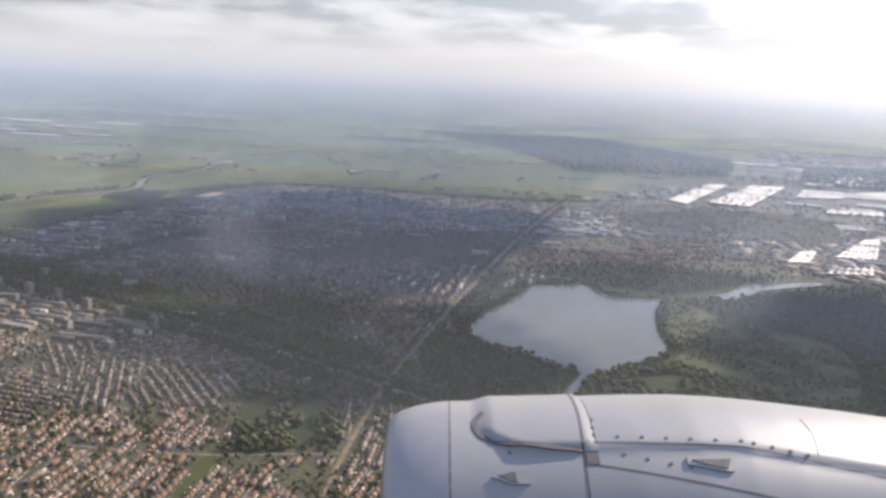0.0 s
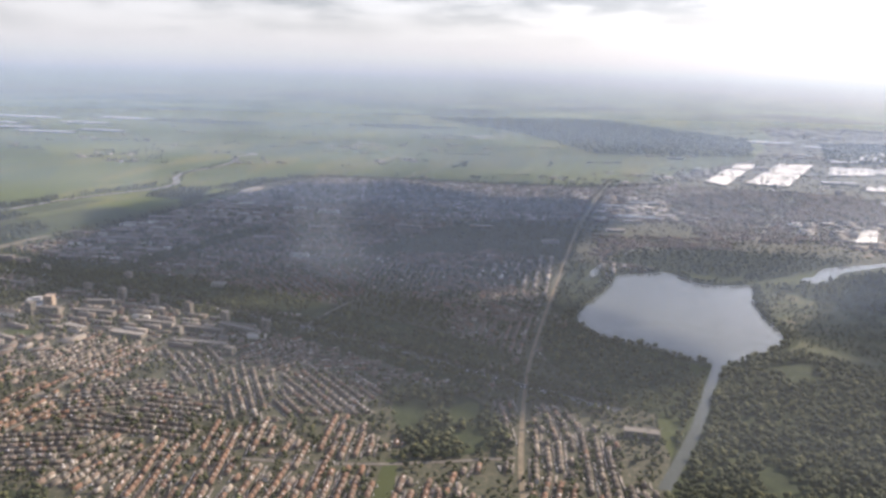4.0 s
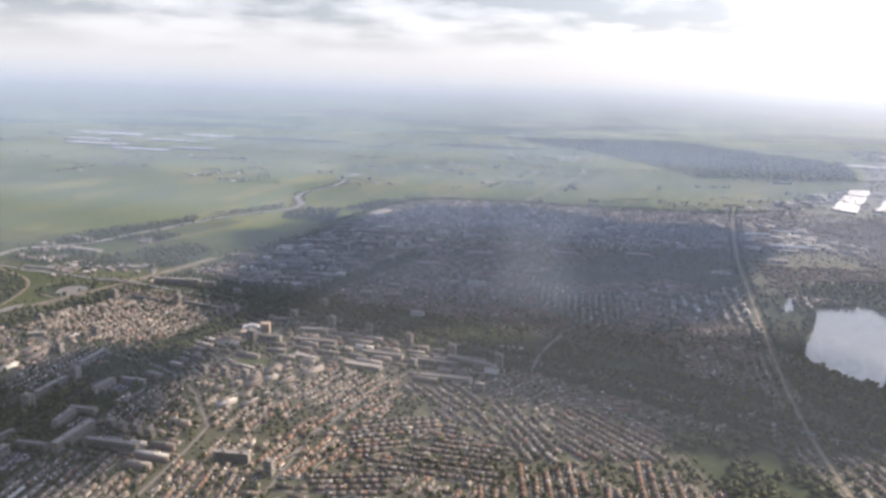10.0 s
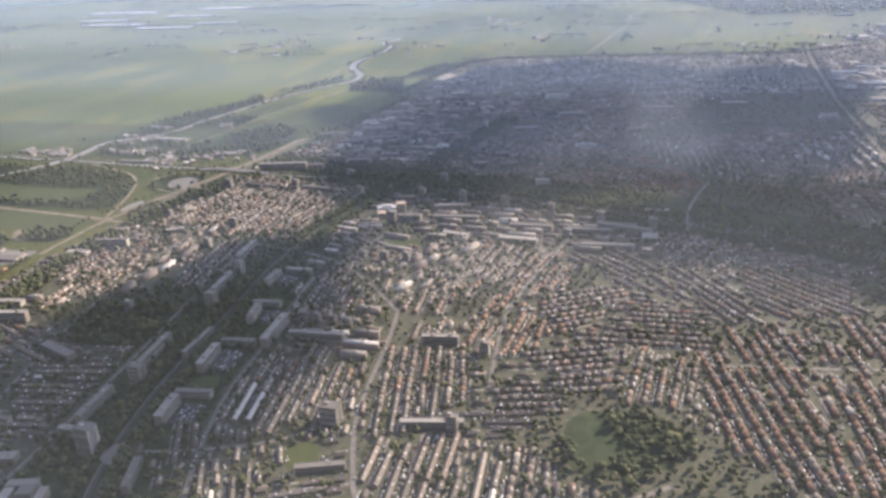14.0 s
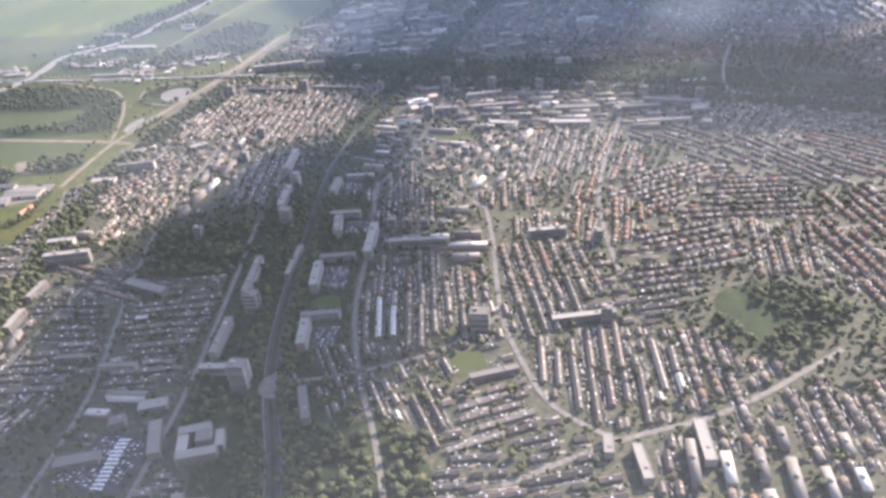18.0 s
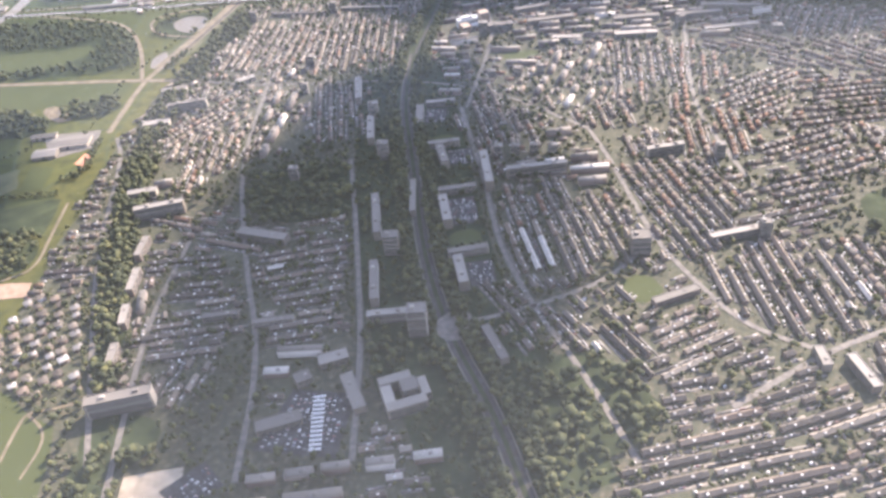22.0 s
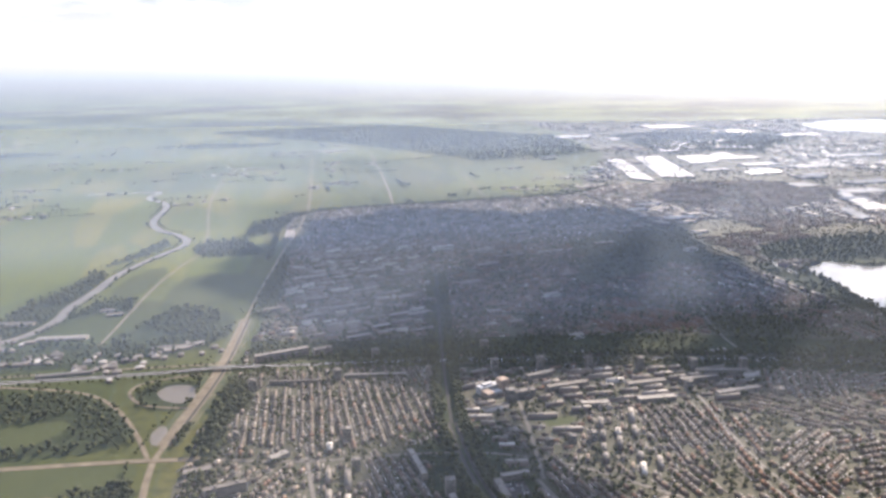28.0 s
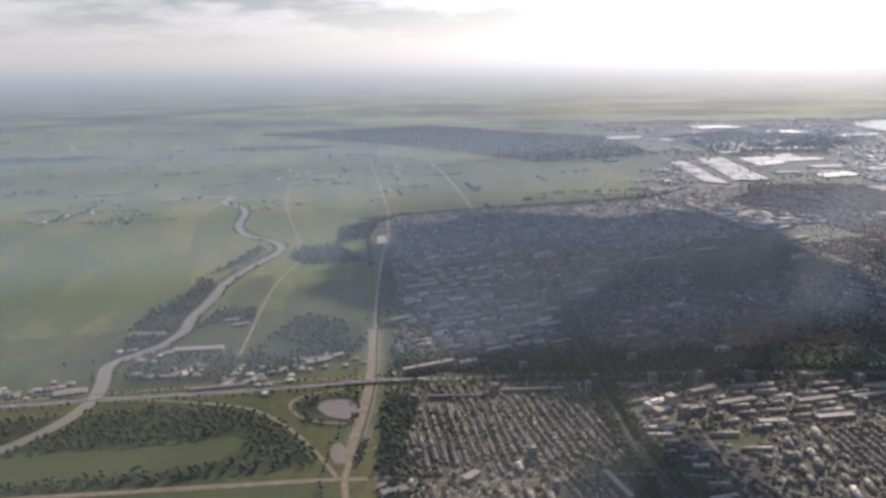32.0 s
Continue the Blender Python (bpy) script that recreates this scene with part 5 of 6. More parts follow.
def clump(seed, lumps, squash=0.85):
    """A crown of uneven lumps, about two metres across, standing on z = 0.6."""
    r = np.random.default_rng(seed)
    bm = bmesh.new()
    bmesh.ops.create_icosphere(bm, subdivisions=1, radius=1)
    base = np.array([v.co for v in bm.verts])
    bm.verts.ensure_lookup_table()
    tris = np.array([[v.index for v in f.verts] for f in bm.faces])
    bm.free()
    vs, ts, count = [], [], 0
    for k in range(lumps):
        size = r.uniform(0.38, 0.62)
        turn = r.uniform(0, 6.283)
        out = 0.0 if k == 0 else r.uniform(0.3, 0.6)
        at = (out * math.cos(turn), out * math.sin(turn), 1.05 + (0.55 if k == 0 else r.uniform(-0.35, 0.45)))
        vs.append(base * size * r.uniform(0.72, 1.25, (len(base), 1)) * (1, 1, squash) + at)
        ts.append(tris + count)
        count += len(base)
    return np.concatenate(vs), np.concatenate(ts)


CROWNS = [clump(k, 3) for k in range(7)]
SMALL_CROWNS = [clump(k + 20, 2) for k in range(7)]
BUSHES = [clump(k + 40, 1) for k in range(5)]
green = np.random.default_rng(21)


def scatter(pile, xs, ys, low, high, tall=1.35, crowns=CROWNS):
    xs, ys = np.asarray(xs), np.asarray(ys)
    kind = green.integers(0, len(crowns), len(xs))
    size = green.uniform(low, high, len(xs)) * (0.8 + 0.4 * green.random(len(xs)))
    for k, (v, t) in enumerate(crowns):
        pick = kind == k
        if pick.any():
            m = size[pick]
            pile.many(v, t, np.stack([xs[pick], ys[pick], np.zeros(pick.sum()) - 0.25 * m], 1), green.uniform(0, 6.283, pick.sum()), np.stack([m, m, m * green.uniform(0.7 * tall, tall, pick.sum())], 1))


def grid_points(poly, step):
    xs, ys = [p[0] for p in poly], [p[1] for p in poly]
    gx, gy = np.meshgrid(np.arange(min(xs), max(xs), step), np.arange(min(ys), max(ys), step))
    gx, gy = gx.ravel() + green.uniform(-step, step, gx.size) * 0.5, gy.ravel() + green.uniform(-step, step, gy.size) * 0.5
    keep = inside(poly, gx, gy)
    return gx[keep], gy[keep]


def dry(x, y):
    """Off the water, the roads and the buildings."""
    ok = np.ones(len(x), bool)
    for poly in (LAKE, POND, BAY, FORK_POND, ROAD_POND, FAR_LAKE, BUILDING_SITE, MARKET_YARD, *CAR_PARKS):
        ok &= ~inside(poly, x, y)
    ok &= (off_line(CHANNEL, x, y) > 7) & (off_line(RIVER, x, y) > 11)
    for line, width in MAIN_LINES:
        ok &= off_line(line, x, y) > (5.6 if line is BOULEVARD else min(max(2.6, width * 0.5), 3.6))
    for x0, y0, x1, y1, r in KEEP_OFF:
        ok &= off_line([(x0, y0), (x1, y1)], x, y) > r - 1.5
    return ok


woods_pile, far_pile, street_pile = Pile(), Pile(), Pile()
for key, poly in WOODS.items():
    far = min(p[1] for p in poly) > 2000
    x, y = grid_points(poly, 19 if far else 6.4 if poly[0][1] < 700 else 8.0)
    ok = dry(x, y)
    if key == "settlement_wood":
        ok &= green.random(len(x)) < 0.55
    for lawn_poly in LAWNS.values():
        ok &= ~inside(lawn_poly, x, y)
    thin = np.array([noise.noise((px / 45, py / 45, 3.7)) for px, py in zip(x, y)])
    ok &= (thin > -0.42) | far
    scatter(far_pile if far else woods_pile, x[ok], y[ok], 7.5 if far else 2.9, 13.0 if far else 5.0, 0.75 if far else 1.15, CROWNS if poly[0][1] < 700 else BUSHES if far else SMALL_CROWNS)
scrub_x, scrub_y = grid_points([(45, 800), (60, 860), (45, 920), (45, 1060), (140, 1010), (260, 930), (230, 760), (160, 640), (20, 760)], 5.5)
ok = dry(scrub_x, scrub_y) & (np.array([noise.noise((a / 30, b / 30, 0.3)) for a, b in zip(scrub_x, scrub_y)]) > -0.18)
scatter(woods_pile, scrub_x[ok], scrub_y[ok], 1.0, 2.4)

# Green districts of the town, and trees between the houses.
gx, gy = grid_points(TOWN, 6.6)
style_of = np.array([d[3] for d in DISTRICTS])[nearest_district(gx, gy)]
chance = np.zeros(len(gx))
for style, near_share, far_share in (("G", 0.9, 0.9), ("F", 0.5, 0.8), ("V", 0.6, 0.8), ("I", 0.25, 0.3), ("T", 0.55, 0.75), ("O", 0.5, 0.6), ("S", 0.4, 0.4)):
    chance[style_of == style] = np.where(gy > 760, far_share, near_share)[style_of == style]
park_band = (off_line(BOULEVARD, gx, gy) < 50) & (gy < 640)
square = np.array([noise.noise((px / 55, py / 55, 6.6)) for px, py in zip(gx, gy)])
chance[square > 0.43] = 0.8
chance[(gx > -190) & (gy > 1100)] *= 0.4
chance[park_band] = 0.97
patch = np.array([noise.noise((px / 38, py / 38, 8.2)) for px, py in zip(gx, gy)])
on_houses = TAKEN[((gx + 1300) / 2).astype(int).clip(0, 1199), (gy / 2).astype(int).clip(0, 1299)]
ok = dry(gx, gy) & ~(on_houses & ((gy <= 1050) | (green.random(len(gx)) < 0.4))) & (green.random(len(gx)) < chance * np.where(park_band | (style_of == "G"), 1.0, np.where(gy > 760, np.clip(0.75 + 4.5 * patch, 0.1, 2.2), np.clip(0.9 + 2.6 * patch, 0.25, 2.6))))
for lawn_poly in LAWNS.values():
    ok &= ~inside(lawn_poly, gx, gy)
for poly in WOODS.values():
    ok &= ~inside(poly, gx, gy)
distant = ok & (gy > 1050)
far = ok & (gy > 760) & ~distant
near = ok & (gy <= 760)
scatter(street_pile, gx[near], gy[near], 1.6, 3.3)
scatter(street_pile, gx[far], gy[far], 2.4, 4.2, crowns=SMALL_CROWNS)
scatter(street_pile, gx[distant], gy[distant], 2.0, 4.4, 0.9, crowns=BUSHES)
yard = np.array(yard_trees)
scatter(street_pile, yard[:, 0], yard[:, 1], 0.8, 1.7, crowns=BUSHES)


def along(line, step, off, jitter=1.0):
    pts, out = smooth_line(line), []
    travelled = 0.0
    for a, b in zip(pts, pts[1:]):
        d = b - a
        while travelled < d.length:
            p = a + d * (travelled / d.length)
            side = Vector((-d.y, d.x)).normalized()
            for o in off:
                q = p + side * (o + green.normal(0, jitter))
                out.append((q.x, q.y))
            travelled += step * green.uniform(0.7, 1.4)
        travelled -= d.length
    return np.array(out)


for line, step, off, low, high in (([(-1230, 440), (-1131, 439), (-1109, 442)], 4, (0, 3), 1.6, 2.8), ([(-1118, 464), (-1101, 470), (-1110, 527)], 4, (-2, 2), 1.6, 2.8), ([(-1230, 384), (-1098, 384)], 4, (0,), 1.4, 2.6), ([(-1300, 500), (-1172, 500), (-1168, 552)], 5, (0,), 1.4, 2.6), ([(-1102, 673), (-1090, 720)], 4, (-9, -12), 1.5, 2.8), (MOTORWAY[:5], 8, (-15, 14), 1.4, 2.8), (BOULEVARD, 4.6, (-14, -10, -6.2, 6.2, 10, 14), 2.4, 4.0), (LAKE_ROAD, 7, (-8, 8), 1.3, 2.4), (MOTORWAY[4:], 5.0, (-14, -9, 9, 14, 20), 2.2, 3.8), (WEST_ROAD[:5], 9, (20,), 1.5, 2.6), (RIVER[4:20], 8, (-13, 13), 1.5, 3.4), ([(-977, 1853), (-694, 1898), (-433, 1886), (-175, 1932)], 6.5, (0, 4), 2.2, 3.6)):
    xy = along(line, step, off)
    keep = dry(xy[:, 0], xy[:, 1])
    scatter(street_pile, xy[keep, 0], xy[keep, 1], low, high)
edge = along([(-1000, 1380), (-962, 1855), (-700, 1897), (-175, 1937), (0, 2066)], 5, (-3, 3), 1.5)
scatter(street_pile, edge[:, 0], edge[:, 1], 2.4, 4.2, crowns=SMALL_CROWNS)
shore = along([*LAKE, LAKE[0]], 4.6, (3, 8), 1.5)
shore = shore[dry(shore[:, 0], shore[:, 1]) & (off_line(LAKE_ROAD, shore[:, 0], shore[:, 1]) > 6)]
scatter(woods_pile, shore[:, 0], shore[:, 1], 2.0, 3.6)
strip = along([(-999, 228), (-1005, 262), (-1018, 300), (-1033, 364), (-1043, 411), (-1056, 493), (-1060, 560), (-1062, 630)], 4.2, (-9, -4, 1, 6, 11), 2.2)
strip = strip[dry(strip[:, 0], strip[:, 1])]
scatter(street_pile, strip[:, 0], strip[:, 1], 1.9, 3.8)
for line in STREETS:
    xy = along(line, 8, (-4.5, 4.5), 0.5)
    keep = dry(xy[:, 0], xy[:, 1]) & (green.random(len(xy)) < 0.6)
    scatter(street_pile, xy[keep, 0], xy[keep, 1], 1.0, 1.9)

# Hedges, copses and farmyards of the polder.
polder = np.random.default_rng(5)
farm_walls, farm_roofs, copse = Pile(), Pile(), Pile()
for k in range(460):
    x, y = polder.uniform(-3600, 2600), 1950 + 2900 * polder.random() ** 1.4
    if inside(TOWN, [x], [y])[0] or abs(x) > y * 1.25 or off_line(RIVER, [x], [y])[0] < 25:
        continue
    length, a = polder.uniform(20, 200), polder.normal(0.05, 0.12) + (1.57 if polder.random() < 0.2 else 0)
    count = int(length / 7)
    u = polder.uniform(-length / 2, length / 2, count)
    scatter(copse, x + u * math.cos(a) + polder.normal(0, 3, count), y + u * math.sin(a) + polder.normal(0, 3, count), 2.8, 6.5, 0.9, SMALL_CROWNS)
    if polder.random() < 0.4:
        for _ in range(polder.integers(1, 5)):
            px, py, w = x + polder.normal(0, 25), y + polder.normal(0, 14), polder.uniform(8, 18)
            farm_walls.add(BOX_V, BOX_T, px, py, 0, a, (w, 8, 3))
            farm_roofs.add(HIP_V, HIP_T, px, py, 3, a, (w, 8, 3))
for x, y, count, spread in ((-740, 3340, 40, 70), (-1090, 2650, 26, 60), (-1060, 2780, 14, 40), (-100, 2250, 16, 60), (-1320, 1000, 14, 30), (-1290, 940, 16, 35), (-1440, 920, 14, 25), (-1180, 900, 26, 40), (-1120, 930, 14, 30), (1400, 4500, 30, 300), (1900, 3900, 40, 400), (900, 2400, 60, 160), (700, 2150, 70, 120), (1300, 2600, 90, 260), (560, 1800, 50, 110), (1000, 3300, 70, 300), (-80, 2030, 50, 60)):
    for _ in range(count):
        px, py, w, a = x + polder.normal(0, spread), y + polder.normal(0, spread * 0.5), polder.uniform(5, 12), polder.uniform(0, 0.4)
        if dry(np.array([px]), np.array([py]))[0]:
            farm_walls.add(BOX_V, BOX_T, px, py, 0, a, (w, 6, 2.8))
            farm_roofs.add(HIP_V, HIP_T, px, py, 2.8, a, (w, 6, 2.2))
east_walls, east_roofs = Pile(), Pile()
ex, ey = grid_points(EAST_LAND, 46)
ward = np.array([noise.noise((px / 420, py / 420, 5.1)) for px, py in zip(ex, ey)])
ok = dry(ex, ey) & (ex < 300 + ey * 0.75) & (polder.random(len(ex)) < np.clip(0.36 + 1.3 * ward, 0.08, 0.9))
for kind, outline in WOODS.items():
    if "far" in kind:
        ok &= ~inside(outline, ex, ey)
for px, py, w in zip(ex[ok], ey[ok], ward[ok]):
    a = 0.25 + 0.35 * round(3 * noise.noise((px / 700, py / 700, 1.3)))
    if w > 0.12:
        size = (polder.uniform(16, 55), polder.uniform(10, 24), polder.uniform(3, 6))
    else:
        size = (polder.uniform(10, 30), polder.uniform(4, 7), polder.uniform(2.2, 4.5))
    east_walls.add(BOX_V, BOX_T, px, py, 0.1, a, size)
    east_roofs.add(BOX_V, BOX_T, px, py, size[2], a, (size[0] + 0.5, size[1] + 0.5, 0.5))
east_walls.make("east_walls", M["brick"], "walls of many low buildings beyond the lake", "buildings")
east_roofs.make("east_roofs", M["east_roof"], "grey and white flat roofs of many low buildings", "roofs")
ex, ey = grid_points(EAST_LAND, 22)
ward = np.array([noise.noise((px / 160, py / 160, 2.2)) for px, py in zip(ex, ey)])
ok = dry(ex, ey) & (ex < 300 + ey * 0.75) & (polder.random(len(ex)) < np.clip(0.42 + 1.6 * ward, 0.05, 0.95))
scatter(copse, ex[ok], ey[ok], 3.5, 8.0, 0.8, BUSHES)
farm_walls.make("farm_walls", M["brick"], "walls of farms scattered over the polder", "farms")
farm_roofs.make("farm_roofs", M["flat_mixed"], "pale roofs of farms scattered over the polder", "roofs")
copse.make("hedges", M["leaves"], "dark hedges and copses between the meadows", "hedges")
far_pile.make("far_woods", M["leaves"], "dark far woods behind the meadows", "woods")
woods_pile.make("woods", M["leaves"], "dense leafy woods and parks", "woods")
street_pile.make("town_trees", M["leaves"], "leafy trees along streets and in gardens", "trees")

# Trees that stand by themselves nearest to the path.


def leafy_tree(seed):
    """A trunk with limbs and a crown of many small leaf clumps."""
    r = np.random.default_rng(seed)
    root = tagged(new("tree"), "leafy green tree with an uneven crown", "tree", "single trees along the streets")
    bm = bmesh.new()
    bmesh.ops.create_cone(bm, cap_ends=True, segments=7, radius1=0.22, radius2=0.1, depth=2.4, matrix=Matrix.Translation((0, 0, 1.2)))
    for k in range(5):
        a = k * 1.257 + r.uniform(-0.3, 0.3)
        lean = Matrix.Translation((0, 0, 1.6 + 0.12 * k)) @ Matrix.Rotation(a, 4, "Z") @ Matrix.Rotation(0.85, 4, "Y") @ Matrix.Translation((0, 0, 0.6))
        bmesh.ops.create_cone(bm, cap_ends=True, segments=5, radius1=0.08, radius2=0.03, depth=1.2, matrix=lean)
    trunk = bpy.data.meshes.new("trunk")
    bm.to_mesh(trunk)
    bm.free()
    trunk.materials.append(M["bark"])
    part("trunk", trunk, root)
    pile = Pile()
    v, t = clump(seed + 50, 1)
    v = v - v.mean(0)
    for k in range(46):
        d = r.normal(0, 1, 3)
        d = d / np.linalg.norm(d) * r.uniform(0.55, 1.0) * np.array([1.5, 1.5, 1.25])
        pile.add(v, t, d[0], d[1], 3.1 + d[2], r.uniform(0, 6.28), r.uniform(0.45, 0.85, 3))
    part("crown", bulk("crown", np.concatenate(pile.v), np.concatenate(pile.t), M["leaves"]), root)
    return root


models = [leafy_tree(k) for k in range(5)]
spots = np.concatenate([along(BOULEVARD[:4], 9, (-7.2, 7.2), 0.3), along(STREETS[0], 9, (-4, 4), 0.3), along(STREETS[1][1:5], 10, (-4, 4), 0.3), along(STREETS[3], 10, (-4,), 0.3), along(STREETS[8][1:], 10, (4,), 0.3), along(STREETS[5], 10, (-4,), 0.3)])
spots = spots[dry(spots[:, 0], spots[:, 1])][:240]
for k, (x, y) in enumerate(spots):
    m = pose(x, y, 0.1, 0, 0, float(green.uniform(0, 360)))
    if k < len(models):
        models[k].matrix_basis = m
    else:
        copy_thing(models[k % len(models)], m)

# ---- clouds overhead, whose shade lies on the town ----


def cloud(x, y, rx, ry, seed, height=900.0):
    """A flattened heap of cloud whose shade falls about (x, y) on the ground."""
    bm = bmesh.new()
    bmesh.ops.create_icosphere(bm, subdivisions=4, radius=1)
    for v in bm.verts:
        q = 1 + 0.42 * noise.fractal(v.co * 1.6 + Vector((seed * 9.1, 0, 0)), 0.9, 2.1, 4)
        v.co = Vector((v.co.x * rx * q, v.co.y * ry * q, v.co.z * 60 * q * (1 if v.co.z > 0 else 0.35)))
    data = bpy.data.meshes.new("cloud")
    bm.to_mesh(data)
    bm.free()
    data.materials.append(M["cloud"])
    ob = tagged(new("cloud", data), "grey-white cloud drifting over the town", "cloud", "clouds", kind="structure")
    ob.location = (x + SUN_DIR.x / SUN_DIR.z * height, y + SUN_DIR.y / SUN_DIR.z * height, height)


M["cloud"] = surface("cloud", lambda n, p: n.mix(n.noise(0.004, p, 5.0), (0.75, 0.76, 0.78), (0.85, 0.85, 0.85)), 1.0, spec=0.0)
for args in ((-620, 1285, 435, 490, 1), (-842, 365, 125, 235, 2), (-265, 735, 240, 135, 3), (-1250, 410, 95, 130, 4), (470, 820, 350, 340, 6)):
    cloud(*args)

# ---- haze ----


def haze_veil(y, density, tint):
    """A faint upright sheet, added to stand in for haze across the view, thinning out upwards and towards the ground.
    """
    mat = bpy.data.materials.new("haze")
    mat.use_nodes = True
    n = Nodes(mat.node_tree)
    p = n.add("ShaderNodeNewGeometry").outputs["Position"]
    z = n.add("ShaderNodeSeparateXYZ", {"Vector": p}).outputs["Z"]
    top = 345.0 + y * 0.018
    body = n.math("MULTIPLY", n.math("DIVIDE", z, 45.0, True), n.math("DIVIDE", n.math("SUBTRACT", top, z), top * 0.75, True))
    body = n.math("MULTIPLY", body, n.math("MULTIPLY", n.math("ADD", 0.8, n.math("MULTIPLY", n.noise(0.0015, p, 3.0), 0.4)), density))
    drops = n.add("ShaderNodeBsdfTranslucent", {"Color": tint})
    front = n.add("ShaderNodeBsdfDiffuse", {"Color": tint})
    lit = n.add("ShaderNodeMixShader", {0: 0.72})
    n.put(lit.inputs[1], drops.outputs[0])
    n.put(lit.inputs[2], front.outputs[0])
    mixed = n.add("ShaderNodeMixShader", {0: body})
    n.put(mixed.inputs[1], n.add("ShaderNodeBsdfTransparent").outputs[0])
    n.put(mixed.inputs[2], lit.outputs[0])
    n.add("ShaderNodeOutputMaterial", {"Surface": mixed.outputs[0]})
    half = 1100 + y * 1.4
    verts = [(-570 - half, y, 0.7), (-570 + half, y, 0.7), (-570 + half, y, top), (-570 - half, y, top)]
    tagged(new("haze", mesh_from("haze", verts, [(0, 1, 2, 3)], mat)), "added see-through sheet that stands in for pale haze", "haze", kind="structure")


# Near sheets are added to lift the darks, far ones to blue the distance.
NEUTRAL, BLUE = (0.77, 0.79, 0.82, 1), (0.58, 0.72, 0.96, 1)
for y, density, tint in ((105, 0.065, NEUTRAL), (480, 0.065, (0.7, 0.76, 0.86, 1)), (860, 0.13, BLUE), (1350, 0.16, BLUE), (2050, 0.18, BLUE), (3000, 0.2, BLUE)):
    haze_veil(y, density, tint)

# ---- the airliner's engine, beside the camera where the flight begins ----
ENGINE = look(*PATH[0][1:4]) @ Matrix.Translation((0.045, -2.1, -5.5))
PROFILE = [(-0.36, 0.78), (-0.42, 0.8), (-0.44, 0.83), (-0.42, 0.88), (-0.36, 0.925), (-0.24, 0.965), (-0.1, 0.99), (0.0, 1.0), (0.45, 1.002), (0.86, 1.012), (1.2, 1.024), (1.6, 1.026), (1.9, 1.012), (2.2, 0.985), (2.5, 0.95), (2.9, 0.9), (3.6, 0.8)]


def engine_radius(x):
    for (x0, r0), (x1, r1) in zip(PROFILE[2:], PROFILE[3:]):
        if x <= x1:
            return r0 + (r1 - r0) * max(0.0, (x - x0) / (x1 - x0))
    return PROFILE[-1][1]


def on_cowl(x, degrees, proud=0.0):
    """A point of the cowling: x along the engine, degrees from its top towards the cabin."""
    a, r = radians(degrees), engine_radius(x) + fairing(x, degrees) + proud
    return (x, r * math.cos(a), r * math.sin(a))


def fairing_edge(x):
    """How far down the side the raised fairing reaches."""
    if x < 0.15:
        return 0.0
    if x < 0.86:
        return 20 + 15.5 * math.sqrt(min(1.0, (x - 0.15) / 0.32))
    return 35.5 + max(0.0, x - 1.85) * 7


def fairing(x, degrees):
    edge = fairing_edge(x)
    lift = min(1.0, max(0.0, (edge - abs(degrees - 2)) / 3.5)) * min(1.0, max(0.0, (x - 0.14) / 0.16))
    return 0.035 * lift * lift * (3 - 2 * lift) * (1.0 if x < 0.9 else 0.6)


def cowl_mesh(name, x0, x1, material, count=60, turns=180):
    verts, faces = [], []
    for i in range(count + 1):
        x = x0 + (x1 - x0) * i / count
        verts += [on_cowl(x, -180 + 360 * k / turns) for k in range(turns)]
    for i in range(count):
        faces += [(i * turns + k, (i + 1) * turns + k, (i + 1) * turns + (k + 1) % turns, i * turns + (k + 1) % turns) for k in range(turns)]
    data = mesh_from(name, verts, faces, material)
    data.shade_smooth()
    return data


def lip_mesh(material):
    verts, faces, turns = [], [], 120
    line = PROFILE[:8]
    for x, r in line:
        verts += [(x, r * math.cos(2 * math.pi * k / turns), r * math.sin(2 * math.pi * k / turns)) for k in range(turns)]
    for i in range(len(line) - 1):
        faces += [(i * turns + k, (i + 1) * turns + k, (i + 1) * turns + (k + 1) % turns, i * turns + (k + 1) % turns) for k in range(turns)]
    data = mesh_from("inlet_lip", verts, faces, material)
    data.shade_smooth()
    return data


def strip_mesh(name, points, width, material, proud=0.0015):
    """A thin line laid on the cowling through (x, degrees) points."""
    verts, faces = [], []
    line = [(a[0] + (b[0] - a[0]) * k / 12, a[1] + (b[1] - a[1]) * k / 12) for a, b in zip(points, points[1:]) for k in range(12)] + [points[-1]]
    for k, (x, d) in enumerate(line):
        p = Vector(on_cowl(x, d, proud))
        q = Vector(on_cowl(*line[min(k + 1, len(line) - 1)], proud)) - Vector(on_cowl(*line[max(k - 1, 0)], proud))
        out = Vector((0, p.y, p.z)).normalized()
        s = q.cross(out).normalized() * width / 2
        verts += [p + s, p - s, p + s - out * 0.01, p - s - out * 0.01]
        if k:
            i = 4 * k
            faces += [(i - 4, i - 3, i + 1, i), (i - 4, i, i + 2, i - 2), (i - 3, i - 1, i + 3, i + 1)]
    return mesh_from(name, verts, faces, material)


def enamel(n, p):
    broad, fine = n.noise(2.5, p, 4.0), n.noise(40.0, p, 4.0)
    col = n.mix(broad, (0.27, 0.27, 0.265), (0.32, 0.32, 0.315))
    return n.mix(n.ramp(fine, (0.62, (0, 0, 0)), (0.8, (0.35, 0.35, 0.35))), col, (0.14, 0.135, 0.12))


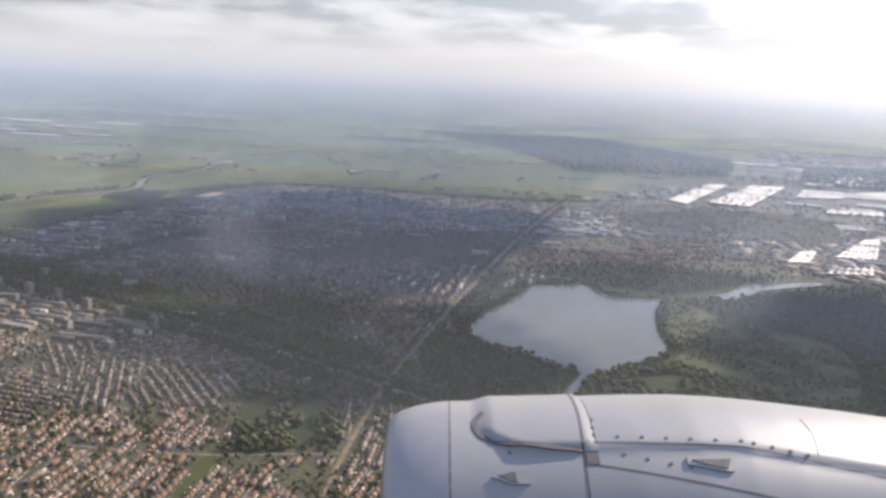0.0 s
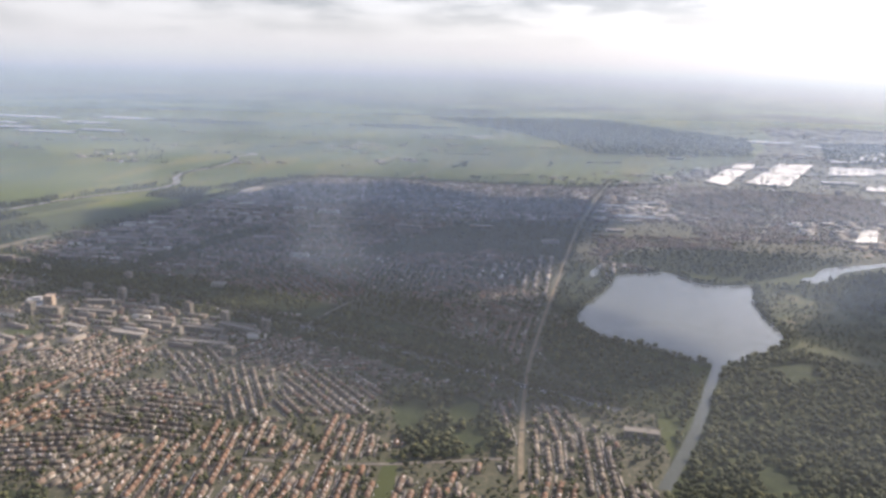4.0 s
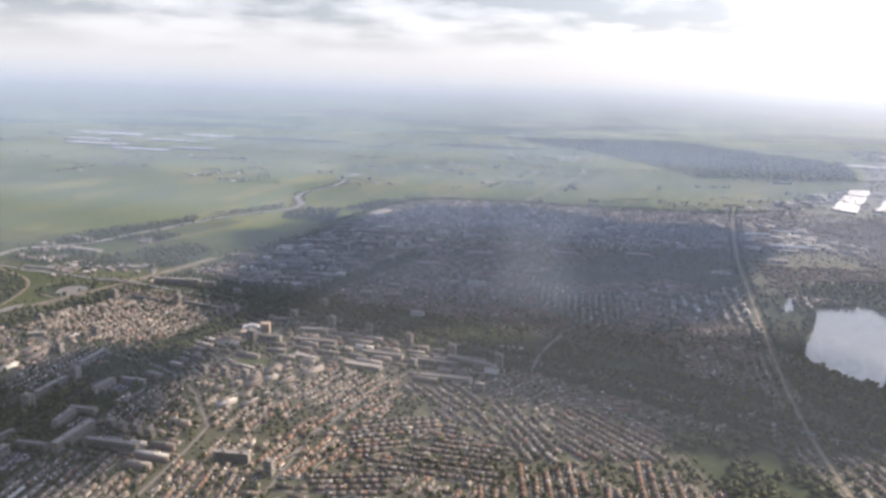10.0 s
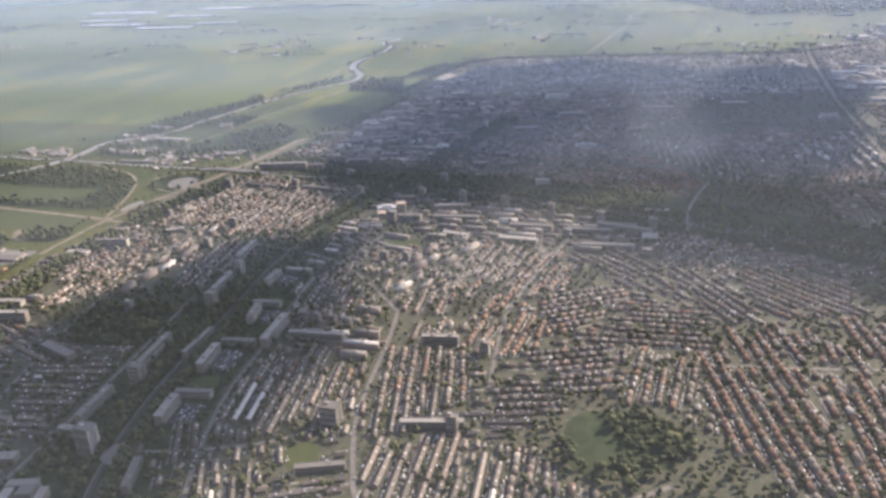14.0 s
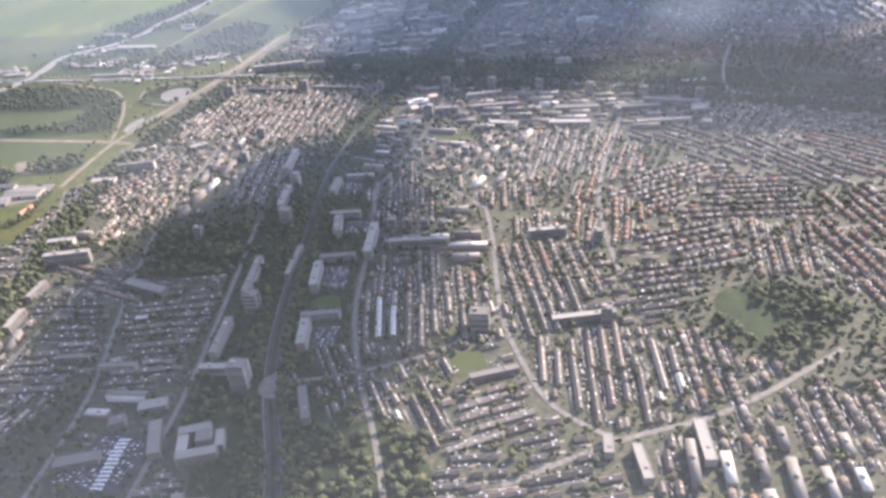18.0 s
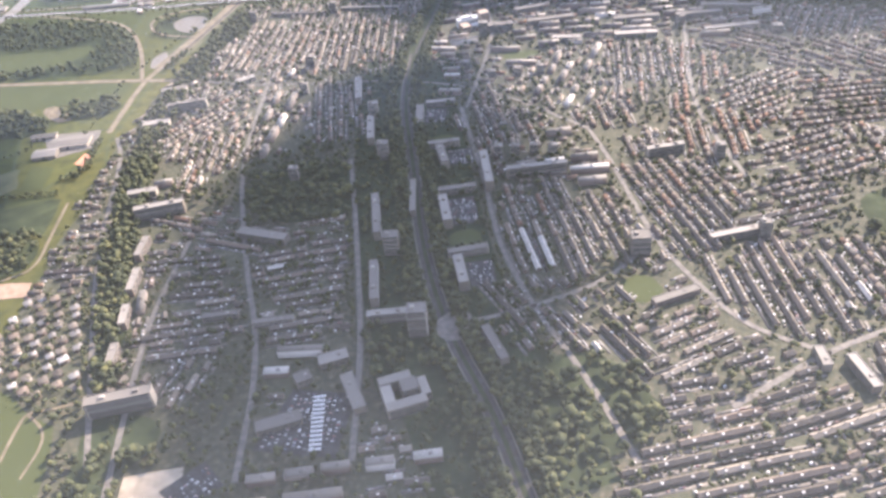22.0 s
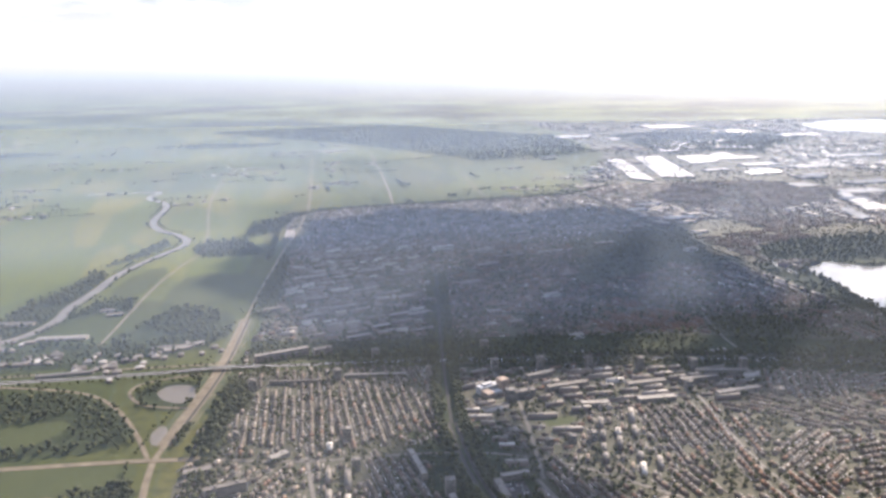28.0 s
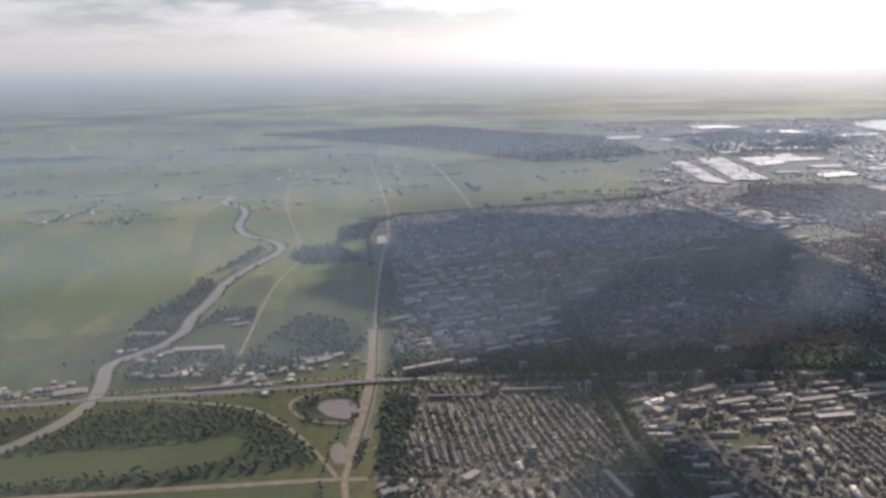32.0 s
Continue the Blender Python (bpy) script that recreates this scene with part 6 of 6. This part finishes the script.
M["enamel"] = surface("engine_enamel", enamel, 0.4, metal=0.3, spec=0.25)
M["lip_metal"] = surface("inlet_metal", lambda n, p: n.mix(n.noise(6.0, p), (0.32, 0.305, 0.31), (0.4, 0.385, 0.385)), 0.45, metal=0.5)
M["seam"] = surface("cowl_seam", lambda n, p: n.mix(n.noise(20.0, p), (0.07, 0.07, 0.072), (0.13, 0.125, 0.125)), 0.7)
M["grille"] = surface("vent_grille", lambda n, p: n.mix(n.noise(60.0, p), (0.05, 0.05, 0.05), (0.2, 0.19, 0.18)), 0.7)
engine = tagged(new("jet_engine"), "white jet engine cowling with a grey metal inlet lip", "jet engine")
part("inlet_lip", lip_mesh(M["lip_metal"]), engine, "dull grey metal inlet lip")
part("fan_cowl", cowl_mesh("fan_cowl", 0.0, 0.86, M["enamel"]), engine)
part("reverser_cowl", cowl_mesh("reverser_cowl", 0.86, 3.6, M["enamel"], 90), engine)
bulkhead = [(0.4, 0.78 * math.cos(k * math.pi / 30), 0.78 * math.sin(k * math.pi / 30)) for k in range(60)]
part("fan_face", mesh_from("fan_face", bulkhead, [range(60)], M["grille"]), engine, "dark fan inside the inlet")
inner = [(x, 0.78 * math.cos(k * math.pi / 30), 0.78 * math.sin(k * math.pi / 30)) for x in (-0.36, 0.4) for k in range(60)]
part("inlet_duct", mesh_from("inlet_duct", inner, [(k, (k + 1) % 60, 60 + (k + 1) % 60, 60 + k) for k in range(60)], M["lip_metal"]), engine)
for name, pts, width in (("lip_seam", [(0.0, -20), (0.0, 60)], 0.012), ("cowl_seam", [(0.865, -20), (0.858, 20), (0.845, 34), (0.845, 60)], 0.018), ("second_seam", [(0.93, 2), (0.935, 33)], 0.008), ("aft_seam", [(2.37, 16), (2.38, 27), (2.34, 37)], 0.008), ("panel_line", [(0.87, 33.2), (1.36, 34.2), (1.84, 34.8), (2.24, 38.4), (2.5, 41.5), (3.0, 47)], 0.01), ("lower_panel_line", [(0.86, 41.5), (1.3, 46.5), (1.9, 53.4), (2.6, 62)], 0.014)):
    part(name, strip_mesh(name, pts, width, M["seam"]), engine)
part("fairing_seal", strip_mesh("fairing_seal", [(0.22, 14.5), (0.172, 19), (0.165, 24), (0.2, 28.5), (0.28, 31.5), (0.4, 33.6), (0.64, 35.3), (0.84, 36.2)], 0.034, M["seam"], 0.008), engine, "grey rubber seal round the raised fairing")
part("seam_patch", strip_mesh("seam_patch", [(0.9, 36.5), (0.9, 42)], 0.075, M["seam"], 0.006), engine)
for x, d in ((0.927, 29.7), (1.078, 30.8), (1.233, 31.3), (1.388, 31.8), (1.54, 32.3), (1.702, 32.5), (1.865, 32.5), (1.942, 33.3), (2.056, 34.7), (2.166, 36.1), (2.271, 37.3), (0.93, 26), (0.94, 21), (1.1, 38), (1.24, 40), (1.38, 42), (1.5, 43.5), (0.378, 36.5)):
    part("fastener", strip_mesh("fastener", [(x - 0.009, d), (x + 0.009, d)], 0.016, M["grille"], 0.006), engine)
for name, pts, mat in (("scoop_frame", [(0.262, 46.2), (0.36, 44.4), (0.5, 43.8), (0.495, 49.4), (0.37, 49.5), (0.262, 46.8)], M["enamel"]), ("scoop_mouth", [(0.3, 46.3), (0.4, 44.9), (0.415, 48.9), (0.38, 48.6)], M["grille"]), ("grille_frame", [(1.48, 39.6), (1.79, 39.2), (1.76, 45.2), (1.7, 45.2), (1.48, 42.6)], M["enamel"]), ("grille", [(1.51, 40.9), (1.755, 40.5), (1.72, 44.3), (1.58, 42.4)], M["grille"])):
    raise_by = 0.012 if "frame" in name else 0.018
    top = [on_cowl(x, d, raise_by) for x, d in pts]
    base = [on_cowl(x, d, -0.01) for x, d in pts]
    count = len(pts)
    part(name, mesh_from(name, top + base, [range(count)] + [(k, (k + 1) % count, count + (k + 1) % count, count + k) for k in range(count)], mat), engine)
engine.matrix_basis = ENGINE
